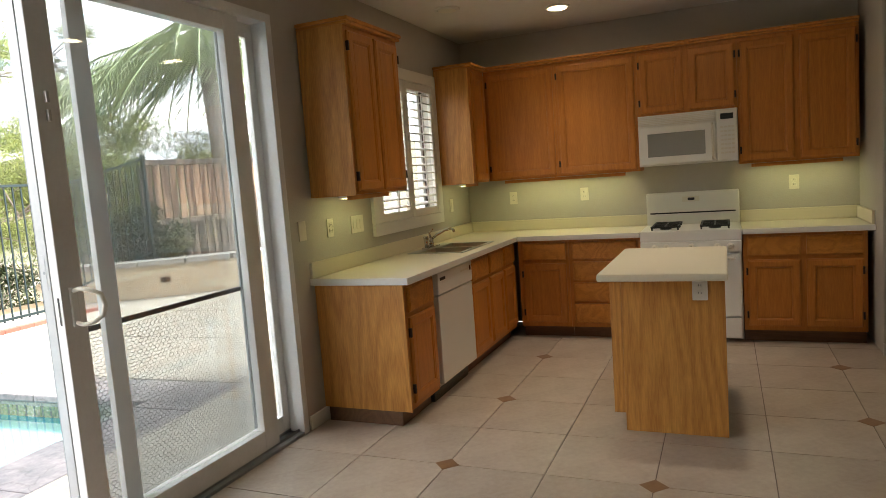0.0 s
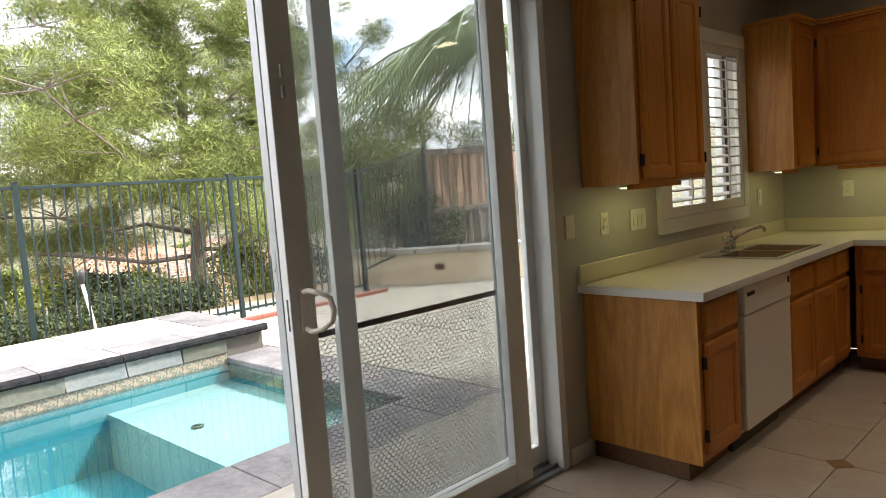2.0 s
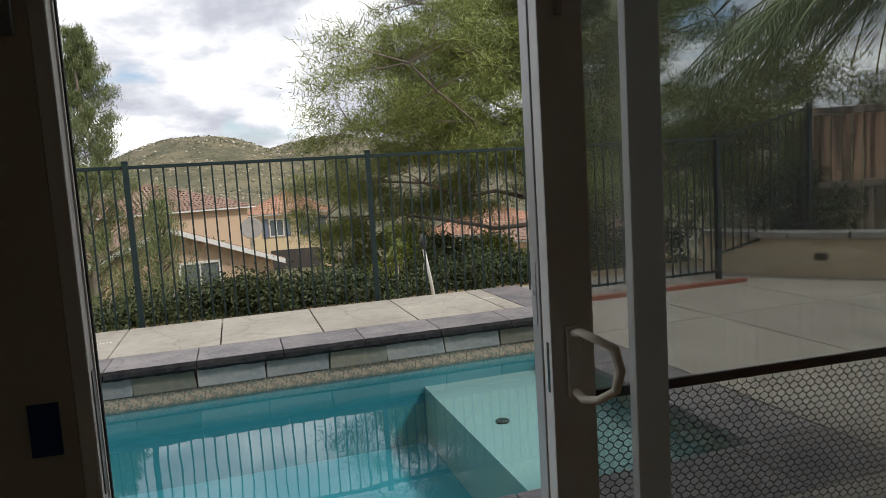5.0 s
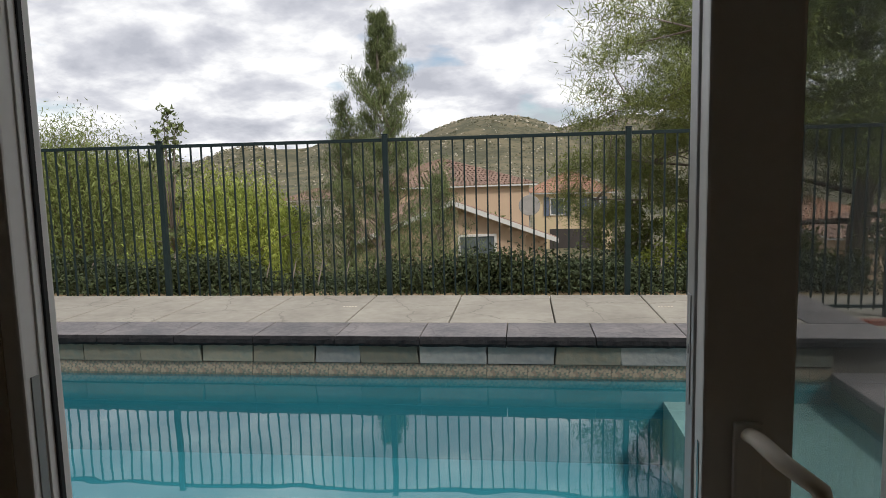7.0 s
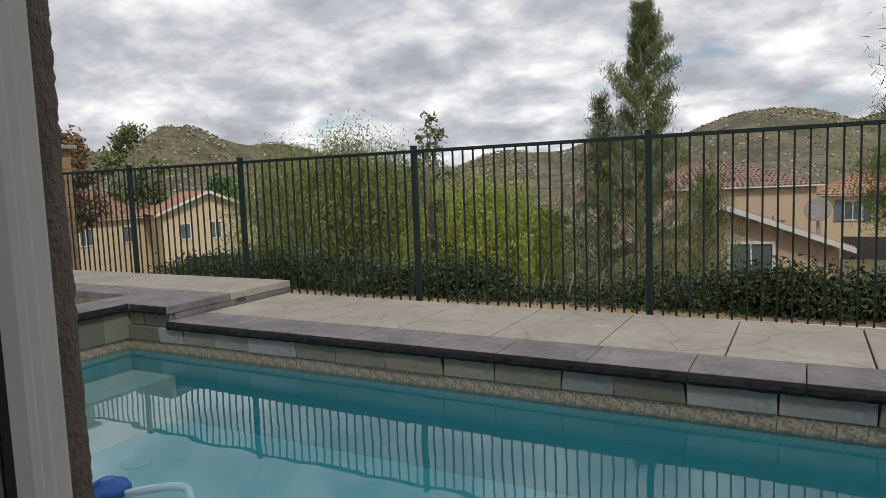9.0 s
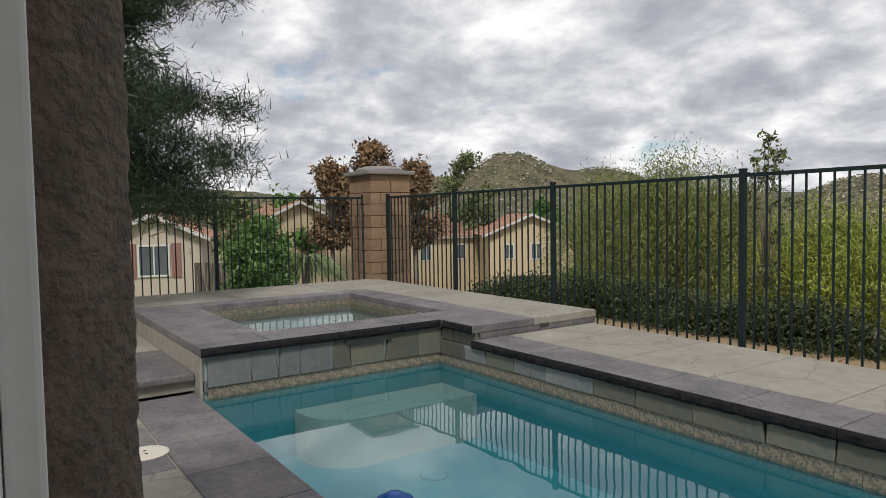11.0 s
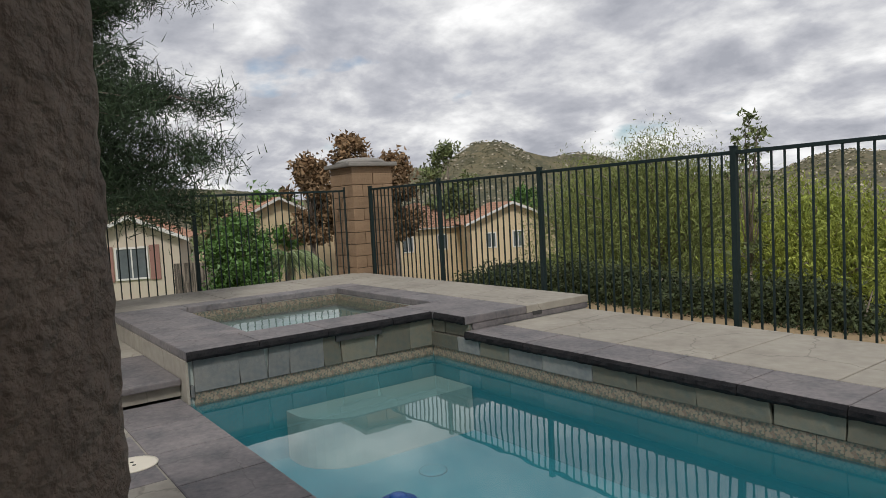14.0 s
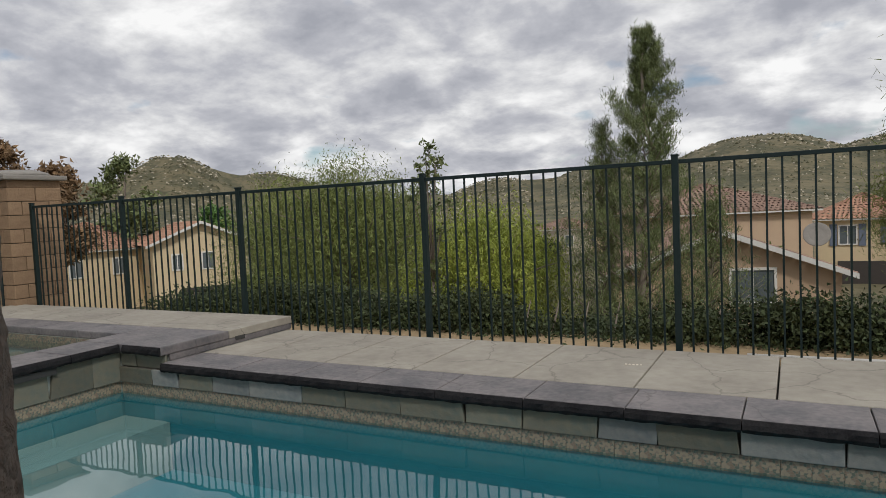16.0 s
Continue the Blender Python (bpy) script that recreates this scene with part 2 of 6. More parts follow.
M_HINGE = material("dark_bronze", (0.05, 0.035, 0.025), 0.4, 0.7, scale=30)
M_GLASS = sheer("window_glass", (0.965, 0.98, 0.975), 1.5)
M_WATER = sheer("pool_water", (0.62, 0.88, 0.91), 1.42, ripple=0.0035, ripple_scale=1.3, steep=3.5)
M_SPAWATER = sheer("spa_water", (0.75, 0.92, 0.9), 1.33, ripple=0.003, ripple_scale=3.0)
M_PLASTER = material("pool_plaster", (0.052, 0.27, 0.31), 0.7, spots=(0.042, 0.225, 0.275), scale=1.6, amount=0.7)
M_SHELF = material("pale_pool_plaster", (0.38, 0.42, 0.39), 0.7, spots=(0.31, 0.36, 0.34), scale=1.6, amount=0.6)
M_DECK = material("stamped_concrete", (0.37, 0.34, 0.285), 0.8, spots=(0.235, 0.21, 0.175), scale=1.7, amount=0.8, bump=0.006, bump_scale=9, random_tint=0.05, crack=1.1)
M_COPING = material("slate_coping", (0.235, 0.21, 0.205), 0.62, spots=(0.10, 0.098, 0.105), scale=3.4, amount=0.95, bump=0.007, bump_scale=14, random_tint=0.10, crack=1.5)
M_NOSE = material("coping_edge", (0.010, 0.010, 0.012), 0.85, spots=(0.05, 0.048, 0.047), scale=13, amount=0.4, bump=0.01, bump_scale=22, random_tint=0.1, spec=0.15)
M_STONE = material("grey_green_stone", (0.11, 0.125, 0.105), 0.8, spots=(0.185, 0.155, 0.105), scale=2.6, amount=0.85, bump=0.01, bump_scale=16, random_tint=0.3)
M_STONES = [M_STONE, material("blue_grey_stone", (0.13, 0.145, 0.15), 0.75, spots=(0.24, 0.235, 0.21), scale=3.2, amount=0.8, bump=0.01, bump_scale=16, random_tint=0.25), material("warm_stone", (0.20, 0.155, 0.10), 0.8, spots=(0.12, 0.115, 0.085), scale=3.0, amount=0.85, bump=0.01, bump_scale=16, random_tint=0.25)]
M_MORTAR = material("mortar", (0.11, 0.10, 0.085), 0.95, scale=9, bump=0.004)
M_WTILE = mosaic("mosaic_tile")
M_FENCE = material("green_black_steel", (0.010, 0.022, 0.022), 0.55, spots=(0.02, 0.034, 0.034), scale=20, spec=0.3)
M_SCREEN = material("screen_guard", (0.03, 0.03, 0.032), 0.5, 0.4, scale=30)
M_BLUE = material("blue_plastic", (0.01, 0.11, 0.42), 0.35, scale=8)
M_HOSE = material("pale_blue_hose", (0.50, 0.62, 0.72), 0.45, scale=20)
M_LAMP = glow("lamp_glow", (1.0, 0.84, 0.58), 2.6)
M_UNDER = glow("under_cabinet_glow", (0.93, 1.0, 0.46), 1.6)


# ---- building helpers ----
def box(bm, x0, y0, z0, x1, y1, z1, bevel=0.0, m=None):
    vs = [bm.verts.new((x, y, z)) for z in (z0, z1) for x, y in ((x0, y0), (x1, y0), (x1, y1), (x0, y1))]
    fs = [bm.faces.new([vs[i] for i in f]) for f in ((3, 2, 1, 0), (4, 5, 6, 7), (0, 1, 5, 4), (1, 2, 6, 5), (2, 3, 7, 6), (3, 0, 4, 7))]
    if bevel:
        es = list({e for f in fs for e in f.edges})
        out = bmesh.ops.bevel(bm, geom=es, offset=bevel, segments=2, profile=0.6, affect="EDGES")
        vs = list({v for f in out["faces"] for v in f.verts} | {v for v in vs if v.is_valid})
    if m:
        bmesh.ops.transform(bm, matrix=m, verts=[v for v in vs if v.is_valid])
    return bm


def B(*a, bevel=0.0, m=None):
    return box(bmesh.new(), *a, bevel=bevel, m=m)


def tube(bm, points, radius, sides=10, caps=True):
    """A round bar through points, bent without kinks; radius may be a list."""
    pts = [Vector(p) for p in points]
    rad = radius if isinstance(radius, (list, tuple)) else [radius] * len(pts)
    rings, ref = [], None
    for i, p in enumerate(pts):
        d = (pts[min(i + 1, len(pts) - 1)] - pts[max(i - 1, 0)]).normalized()
        if ref is None:
            ref = d.orthogonal().normalized()
        ref = (ref - d * ref.dot(d)).normalized()
        side = d.cross(ref)
        rings.append([bm.verts.new(p + rad[i] * (ref * math.cos(a) + side * math.sin(a))) for a in (2 * math.pi * k / sides for k in range(sides))])
    for a, b in zip(rings, rings[1:]):
        for k in range(sides):
            bm.faces.new((a[k], a[(k + 1) % sides], b[(k + 1) % sides], b[k])).smooth = True
    if caps:
        bm.faces.new(rings[0][::-1])
        bm.faces.new(rings[-1])
    return bm


def spin(bm, profile, sides=24, at=(0, 0, 0), m=None):
    """A turned shape from (radius, height) pairs about the z axis."""
    rings = []
    m = m or Matrix.Identity(4)
    for r, z in profile:
        rings.append([bm.verts.new(m @ Vector((at[0] + r * math.cos(2 * math.pi * k / sides), at[1] + r * math.sin(2 * math.pi * k / sides), at[2] + z))) for k in range(sides)])
    for a, b in zip(rings, rings[1:]):
        for k in range(sides):
            bm.faces.new((a[k], a[(k + 1) % sides], b[(k + 1) % sides], b[k])).smooth = True
    bm.faces.new(rings[0][::-1])
    bm.faces.new(rings[-1])
    return bm


def mesh_of(bm, name, mat):
    me = bpy.data.meshes.new(name)
    bmesh.ops.recalc_face_normals(bm, faces=bm.faces)
    bm.to_mesh(me)
    bm.free()
    me.materials.append(mat)
    return me


def part(name, bm, mat, parent=None, label=""):
    ob = new(name, mesh_of(bm, name, mat))
    if parent:
        ob.parent = parent
    return tagged(ob, label)


def sharer(name, me, parent, m):
    """A further object on a mesh that others use."""
    ob = new(name, me)
    ob.parent = parent
    ob.matrix_basis = m
    return ob


def thing(name, label, category, group="", m=None, kind=""):
    ob = new(name)
    ob.matrix_basis = m or Matrix.Identity(4)
    return tagged(ob, label, category, group, kind)


def solid(name, bm, mat, label, category, m=None, group="", kind=""):
    ob = part(name, bm, mat)
    if m:
        ob.matrix_basis = m
    return tagged(ob, label, category, group, kind)


def setting(name, bm, mat, label, m=None):
    return solid(name, bm, mat, label, name.split("_")[0], m, kind="structure")


def T(x, y, z, rz=0.0):
    return pose(x, y, z, 0, 0, rz)


YARD = pose(0, 0, 0, 0, 0, 3.4)  # the pool and fences lie slightly askew of the house

# ---- house shell ----
DOOR_L, DOOR_R, DOOR_H = 0.42, 2.80, 2.44
WIN = (3.90, 5.00, 1.16, 2.25)
CEIL = 2.74
OUT = 0.19
E_X, W_X, S_Y = 5.82, -0.8, -6.0
bm = bmesh.new()
for x0, x1, z0, z1 in ((W_X, DOOR_L, 0, CEIL), (DOOR_L, DOOR_R, DOOR_H, CEIL), (DOOR_R, WIN[0], 0, CEIL), (WIN[0], WIN[1], 0, WIN[2]), (WIN[0], WIN[1], WIN[3], CEIL), (WIN[1], E_X + 0.15, 0, CEIL)):
    box(bm, x0, 0, z0, x1, 0.07, z1)
setting("wall_north", bm, M_WALL, "beige painted wall with a door and a window opening")
bm = bmesh.new()
L2, TRIM = DOOR_L - 0.063, 0.10
for x0, x1, z0, z1 in ((W_X - 0.15, L2 - TRIM, -0.3, 3.3), (L2 - TRIM, DOOR_R + TRIM, DOOR_H + TRIM, 3.3), (DOOR_R + TRIM, WIN[0], -0.3, 3.3), (WIN[0], WIN[1], -0.3, WIN[2]), (WIN[0], WIN[1], WIN[3], 3.3), (WIN[1], E_X + 0.15, -0.3, 3.3)):
    box(bm, x0, 0.072, z0, x1, 0.10, z1)
setting("wall_outside", bm, M_STUCCO, "rough brown stucco outside of the house wall")
bm = bmesh.new()
plan = [(L2 - TRIM, 0.072), (L2, 0.072), (L2, 0.1375), (L2 - 0.004, 0.149), (L2 - 0.013, 0.161), (L2 - 0.026, 0.173), (L2 - 0.040, 0.184), (L2 - 0.051, 0.191), (L2 - 0.060, 0.195), (L2 - 0.072, 0.194), (L2 - TRIM, 0.175)]
rough = random.Random(77)
rings = []
for k in range(331):
    jit = [rough.uniform(-0.0016, 0.0016) if 1 < i < len(plan) - 1 else 0.0 for i in range(len(plan))]
    rings.append([bm.verts.new((x + jit[i], y + jit[i] * 0.8, -0.3 + (DOOR_H + 0.299) * k / 330)) for i, (x, y) in enumerate(plan)])
bm.faces.new(rings[0][::-1]), bm.faces.new(rings[-1])
for a, b in zip(rings, rings[1:]):
    for k in range(len(plan)):
        bm.faces.new((a[k], a[(k + 1) % len(plan)], b[(k + 1) % len(plan)], b[k])).smooth = True
box(bm, DOOR_R, 0.072, -0.3, DOOR_R + TRIM, OUT, DOOR_H, bevel=0.012)
box(bm, L2 - TRIM, 0.072, DOOR_H, DOOR_R + TRIM, OUT, DOOR_H + TRIM, bevel=0.012)
setting("trim_door", bm, M_STUCCO, "raised rough stucco surround of the sliding door")
setting("wall_east", B(E_X, S_Y, 0, E_X + 0.15, 0, CEIL), M_WALL, "beige painted kitchen wall")
setting("wall_south", B(W_X, S_Y - 0.15, 0, E_X + 0.15, S_Y, CEIL), M_WALL, "beige painted wall")
setting("wall_west", B(W_X - 0.15, S_Y - 0.15, 0, W_X, 0, CEIL), M_WALL, "beige painted wall")
setting("wall_return", B(4.95, -3.50, 0, E_X, -3.34, CEIL, bevel=0.012), M_WALL, "beige wall end beside the kitchen counter")
setting("ceiling", B(W_X - 0.15, S_Y - 0.15, CEIL, E_X + 0.15, 0.07, CEIL + 0.15), M_CEIL, "off-white painted ceiling")
setting("roof_slab", B(W_X - 0.3, S_Y - 0.3, CEIL + 0.16, E_X + 0.3, 0.25, CEIL + 0.5), M_STUCCO, "stucco eave slab above the rooms")
bm = bmesh.new()
box(bm, DOOR_R + 0.02, -0.016, 0, 3.03, -0.001, 0.085, bevel=0.004)
box(bm, W_X, -0.016, 0, DOOR_L - 0.03, -0.001, 0.085, bevel=0.004)
box(bm, 4.93, -3.52, 0, 4.948, -3.335, 0.085, bevel=0.004)
setting("baseboard", bm, M_TRIM, "white painted baseboard")


# ---- sliding door ----
def panel_frame(bm, x0, x1, z0, z1, y, stile_l, stile_r, rail_b, rail_t, deep=0.032):
    for a in ((x0, x0 + stile_l, z0, z1), (x1 - stile_r, x1, z0, z1), (x0 + stile_l, x1 - stile_r, z0, z0 + rail_b), (x0 + stile_l, x1 - stile_r, z1 - rail_t, z1)):
        box(bm, a[0], y - deep / 2, a[2], a[1], y + deep / 2, a[3], bevel=0.004)
    return bm


frame_ob = thing("sliding_door", "white vinyl sliding glass door, half open to the patio", "door", kind="structure")
bm = bmesh.new()
box(bm, DOOR_L, 0.001, 0.0, DOOR_L + 0.029, 0.0715, DOOR_H, bevel=0.004)
box(bm, DOOR_L - 0.004, 0.072, 0.0, DOOR_L + 0.015, 0.083, DOOR_H, bevel=0.003)
box(bm, DOOR_L - 0.0615, 0.0835, 0.0, DOOR_L - 0.024, 0.112, DOOR_H - 0.002, bevel=0.004)
box(bm, DOOR_L - 0.0615, 0.1125, 0.0, DOOR_L - 0.044, 0.135, DOOR_H - 0.002, bevel=0.004)
box(bm, DOOR_L + 0.0292, 0.03, 0.03, DOOR_L + 0.0325, 0.036, DOOR_H - 0.05)
box(bm, DOOR_R - 0.05, -0.012, 0.0, DOOR_R, 0.165, DOOR_H, bevel=0.004)
box(bm, DOOR_L + 0.035, -0.012, DOOR_H - 0.05, DOOR_R - 0.05, 0.165, DOOR_H, bevel=0.004)
part("frame", bm, M_VINYL, frame_ob)
# thin dark strip added to draw the shade in the jamb's groove
part("groove_shade_strip", B(DOOR_L + 0.0291, 0.046, 0.03, DOOR_L + 0.0335, 0.053, DOOR_H - 0.05), M_SCREEN, frame_ob, "thin dark strip standing for a shaded groove")
bm = bmesh.new()
box(bm, DOOR_L + 0.035, -0.01, 0.0, DOOR_R - 0.05, 0.2, 0.018, bevel=0.003)
for y in (0.024, 0.086, 0.125, 0.16):
    box(bm, DOOR_L + 0.035, y, 0.018, DOOR_R - 0.05, y + 0.008, 0.034)
part("track", bm, M_ALU, frame_ob, "grey metal floor track")
fixed = part("fixed_panel", panel_frame(bmesh.new(), 1.57, DOOR_R - 0.05, 0.03, DOOR_H - 0.05, 0.105, 0.085, 0.06, 0.1, 0.08), M_VINYL, frame_ob)
g = part("pane", B(1.65, 0.103, 0.12, 2.70, 0.107, DOOR_H - 0.12), M_GLASS, fixed)
g.visible_shadow = False
active = part("sliding_panel", panel_frame(bmesh.new(), 1.335, 2.555, 0.03, DOOR_H - 0.05, 0.0455, 0.10, 0.12, 0.11, 0.09, 0.046), M_VINYL, frame_ob)
g = part("pane", B(1.43, 0.053, 0.13, 2.44, 0.057, DOOR_H - 0.13), M_GLASS, active)
g.visible_shadow = False
bm = bmesh.new()
tube(bm, [(1.385, 0.03, 0.965), (1.385, -0.005, 0.955), (1.40, -0.045, 0.965), (1.43, -0.062, 0.99), (1.44, -0.066, 1.04), (1.43, -0.062, 1.095), (1.40, -0.045, 1.118), (1.385, -0.005, 1.128), (1.385, 0.03, 1.118)], 0.0105)
bmesh.ops.transform(bm, matrix=Matrix.Translation((0, -0.014, 1.057)) @ Matrix.Diagonal((1, 1, 0.83, 1)) @ Matrix.Translation((0, 0, -1.0415)), verts=bm.verts)
part("handle", bm, M_CREAM, active, "cream plastic pull handle")
part("handle_plate", B(1.368, 0.012, 0.98, 1.40, 0.0225, 1.135, bevel=0.004), M_VINYL, active)
part("latch_slot", B(1.3340, 0.036, 0.99, 1.3352, 0.046, 1.10), M_DARK, active)
strip = part("edge_strip", B(1.332, 0.0695, 0.03, 1.358, 0.116, DOOR_H - 0.05, bevel=0.003), M_STRIP, active, "grey metal outer edge strip")
part("lock_plate", B(1.3305, 0.084, 1.13, 1.3322, 0.104, 1.27, bevel=0.0006), M_STRIP, strip)
part("keyhole", spin(bmesh.new(), [(0.007, 0), (0.006, 0.0008)], 14, m=pose(1.3305, 0.094, 1.2, 0, -90, 0)), M_ALU, strip)
for z in (1.80, 1.87):
    part("child_lock", B(1.372, 0.008, z - 0.022, 1.386, 0.0225, z + 0.022, bevel=0.003), M_STEEL, active)
part("strike_plate", B(DOOR_L + 0.0292, 0.012, 0.93, DOOR_L + 0.0315, 0.026, 1.16, bevel=0.0008), M_ALU, frame_ob)

screen = thing("screen_door", "sliding insect screen with a black honeycomb pet guard", "screen door")
bm = panel_frame(bmesh.new(), 1.36, 2.56, 0.035, DOOR_H - 0.06, 0.155, 0.045, 0.045, 0.05, 0.05, 0.014)
part("frame", bm, M_ALU, screen)
part("guard_rail", B(1.405, 0.149, 0.915, 2.515, 0.160, 0.94, bevel=0.003), M_SCREEN, screen)
verts, faces = [], []
cell, x0, x1, z0, z1 = 0.026, 1.41, 2.51, 0.09, 0.915
rows, cols = int((z1 - z0) / (cell * 0.62)), int((x1 - x0) / cell)
for r in range(rows):
    for c in range(cols):
        ax, az = x0 + (c + 0.5 * (r % 2)) * cell, z0 + r * cell * 0.62
        for (px, pz), (qx, qz) in (((0, 0), (cell / 2, cell * 0.3)), ((cell / 2, cell * 0.3), (cell, 0)), ((cell / 2, cell * 0.3), (cell / 2, cell * 0.62))):
            d = Vector((qx - px, qz - pz)).normalized() * 0.0013
            n = len(verts)
            for sx, sz, s in ((px, pz, 1), (qx, qz, 1), (qx, qz, -1), (px, pz, -1)):
                verts.append((min(ax + sx - d.y * s, x1), 0.1545, az + sz + d.x * s))
            faces.append((n, n + 1, n + 2, n + 3))
me = bpy.data.meshes.new("guard_mesh")
me.from_pydata(verts, [], faces)
me.materials.append(M_SCREEN)
ob = new("guard_mesh", me)
ob.parent = screen
tagged(ob, "black honeycomb wire mesh", kind="stuff")
mscr = bpy.data.materials.new("insect_screen")
mscr.use_nodes = True
sn = mscr.node_tree.nodes
sn.remove(sn["Principled BSDF"])
holes, wire, weave = (sn.new("ShaderNode" + k) for k in ("BsdfTransparent", "BsdfDiffuse", "MixShader"))
wire.inputs["Color"].default_value = (0.30, 0.305, 0.31, 1)
weave.inputs[0].default_value = 0.34
mscr.node_tree.links.new(holes.outputs[0], weave.inputs[1])
mscr.node_tree.links.new(wire.outputs[0], weave.inputs[2])
mscr.node_tree.links.new(weave.outputs[0], sn["Material Output"].inputs["Surface"])
net = part("insect_net", B(1.40, 0.1565, 0.08, 2.52, 0.157, DOOR_H - 0.11), mscr, screen)
net.visible_shadow = False


# ---- wall plates ----
def plate(name, m, label, wide, high, kind):
    t = thing(name, label, "outlet" if kind == "outlet" else "switch", m=m)
    part("cover", B(-wide / 2, -0.007, -high / 2, wide / 2, 0, high / 2, bevel=0.0025), M_CREAM, t)
    if kind == "outlet":
        for dz in (-0.02, 0.02):
            part("socket", B(-0.017, -0.0095, dz - 0.014, 0.017, -0.0065, dz + 0.014, bevel=0.004), M_CREAM, t)
            for dx in (-0.006, 0.006):
                part("slot", B(dx - 0.0013, -0.0102, dz - 0.004, dx + 0.0013, -0.0093, dz + 0.006), M_DARK, t)
    elif kind == "rocker":
        n = max(1, round((wide - 0.03) / 0.043))
        for k in range(n):
            cx = (k - (n - 1) / 2) * 0.044
            part("rocker", B(cx - 0.016, -0.0105, -0.033, cx + 0.016, -0.0065, 0.033, bevel=0.002), M_CREAM, t)
    return t


plate("blank_plate", T(2.925, -0.001, 1.20), "cream blank plate on the wall", 0.075, 0.118, "blank")
plate("wall_outlet", T(3.235, -0.001, 1.19), "cream wall outlet above the counter", 0.072, 0.118, "outlet")
plate("wall_switch", T(3.58, -0.001, 1.185), "cream triple wall switch above the counter", 0.165, 0.118, "rocker")
plate("wall_switch", T(5.33, -0.001, 1.20), "cream wall switch beside the window", 0.072, 0.118, "rocker")
for y in (-0.46, -1.145, -2.875):
    plate("wall_outlet", T(E_X - 0.001, y, 1.215, -90), "cream wall outlet over the counter", 0.075, 0.118, "outlet")
plate("wall_switch", T(0.20, -0.001, 1.06), "cream double wall switch beside the sliding door", 0.118, 0.118, "rocker")
solid("paint_sample", B(0.345, -0.003, 1.02, 0.395, -0.0005, 1.115, bevel=0.0004), material("blue_card", (0.01, 0.05, 0.20), 0.5), "dark blue card taped to the wall by the door", "card")
part("door_chain_plate", B(0.365, -0.014, 1.74, 0.40, -0.001, 1.90, bevel=0.004), M_ALU, frame_ob)


# ---- window with shutters ----
win = thing("window_1", "white plantation shutters with tilted slats in a white frame", "window", kind="structure")
wx0, wx1, wz0, wz1 = 3.80, 5.08, 1.07, 2.34
bm = bmesh.new()
for a in ((wx0, wx1, wz0, WIN[2]), (wx0, wx1, WIN[3], wz1), (wx0, WIN[0], WIN[2], WIN[3]), (WIN[1], wx1, WIN[2], WIN[3])):
    box(bm, a[0], -0.03, a[2], a[1], -0.001, a[3], bevel=0.005)
part("window_frame", bm, M_TRIM, win)
midx = (WIN[0] + WIN[1]) / 2
for x0, x1 in ((WIN[0] + 0.003, midx - 0.002), (midx + 0.002, WIN[1] - 0.003)):
    sh = part("shutter", panel_frame(bmesh.new(), x0, x1, WIN[2] + 0.003, WIN[3] - 0.003, -0.012, 0.05, 0.05, 0.06, 0.06, 0.028), M_TRIM, win)
    slat = None
    n = 15
    for k in range(n):
        z = WIN[2] + 0.10 + k * (WIN[3] - WIN[2] - 0.19) / (n - 1)
        m = pose((x0 + x1) / 2, -0.008, z, 14, 0, 0)
        if slat is None:
            slat = mesh_of(B(-(x1 - x0) / 2 + 0.052, -0.032, -0.0045, (x1 - x0) / 2 - 0.052, 0.032, 0.0045, bevel=0.003), "slat", M_TRIM)
        sharer("slat", slat, sh, m)
    part("tilt_rod", B((x0 + x1) / 2 - 0.006, -0.05, WIN[2] + 0.09, (x0 + x1) / 2 + 0.006, -0.041, WIN[3] - 0.09), M_TRIM, sh)
g = part("pane", B(WIN[0], 0.12, WIN[2], WIN[1], 0.124, WIN[3]), M_GLASS, win)
g.visible_shadow = False
bm = bmesh.new()
panel_frame(bm, WIN[0], WIN[1], WIN[2], WIN[3], 0.122, 0.045, 0.045, 0.045, 0.045, 0.05)
box(bm, midx - 0.025, 0.10, WIN[2] + 0.045, midx + 0.025, 0.145, WIN[3] - 0.045)
part("outer_frame", bm, M_VINYL, win)


# ---- kitchen cabinets ----
def oak_door(parent, x0, x1, z0, z1, hinge="l", name="door", flat=False):
    """A framed cabinet door on the front plane y = 0, with a raised panel and two hinges."""
    bm = bmesh.new()
    edge = [(0.0, 0.0), (0.0, -0.011), (0.004, -0.015), (0.010, -0.0165), (0.012, -0.020)]
    if not flat:
        edge += [(0.050, -0.020), (0.054, -0.0165), (0.060, -0.015), (0.063, -0.008), (0.070, -0.008), (0.074, -0.011)]
    rings = [[bm.verts.new(p) for p in ((x0 + i, y, z0 + i), (x1 - i, y, z0 + i), (x1 - i, y, z1 - i), (x0 + i, y, z1 - i))] for i, y in edge]
    for p, q in zip(rings, rings[1:]):
        for k in range(4):
            bm.faces.new((p[k], p[(k + 1) % 4], q[(k + 1) % 4], q[k]))
    bm.faces.new(rings[0][::-1]), bm.faces.new(rings[-1])
    d = part(name, bm, M_OAKY if flat else M_OAK, parent)
    if not flat and hinge:
        hx = x0 - 0.004 if hinge == "l" else x1 + 0.004
        for z in (z0 + 0.09, z1 - 0.09):
            part("hinge", B(hx - 0.007, -0.022, z - 0.028, hx + 0.007, -0.002, z + 0.028, bevel=0.003), M_HINGE, d, "dark bronze hinge")
    return d


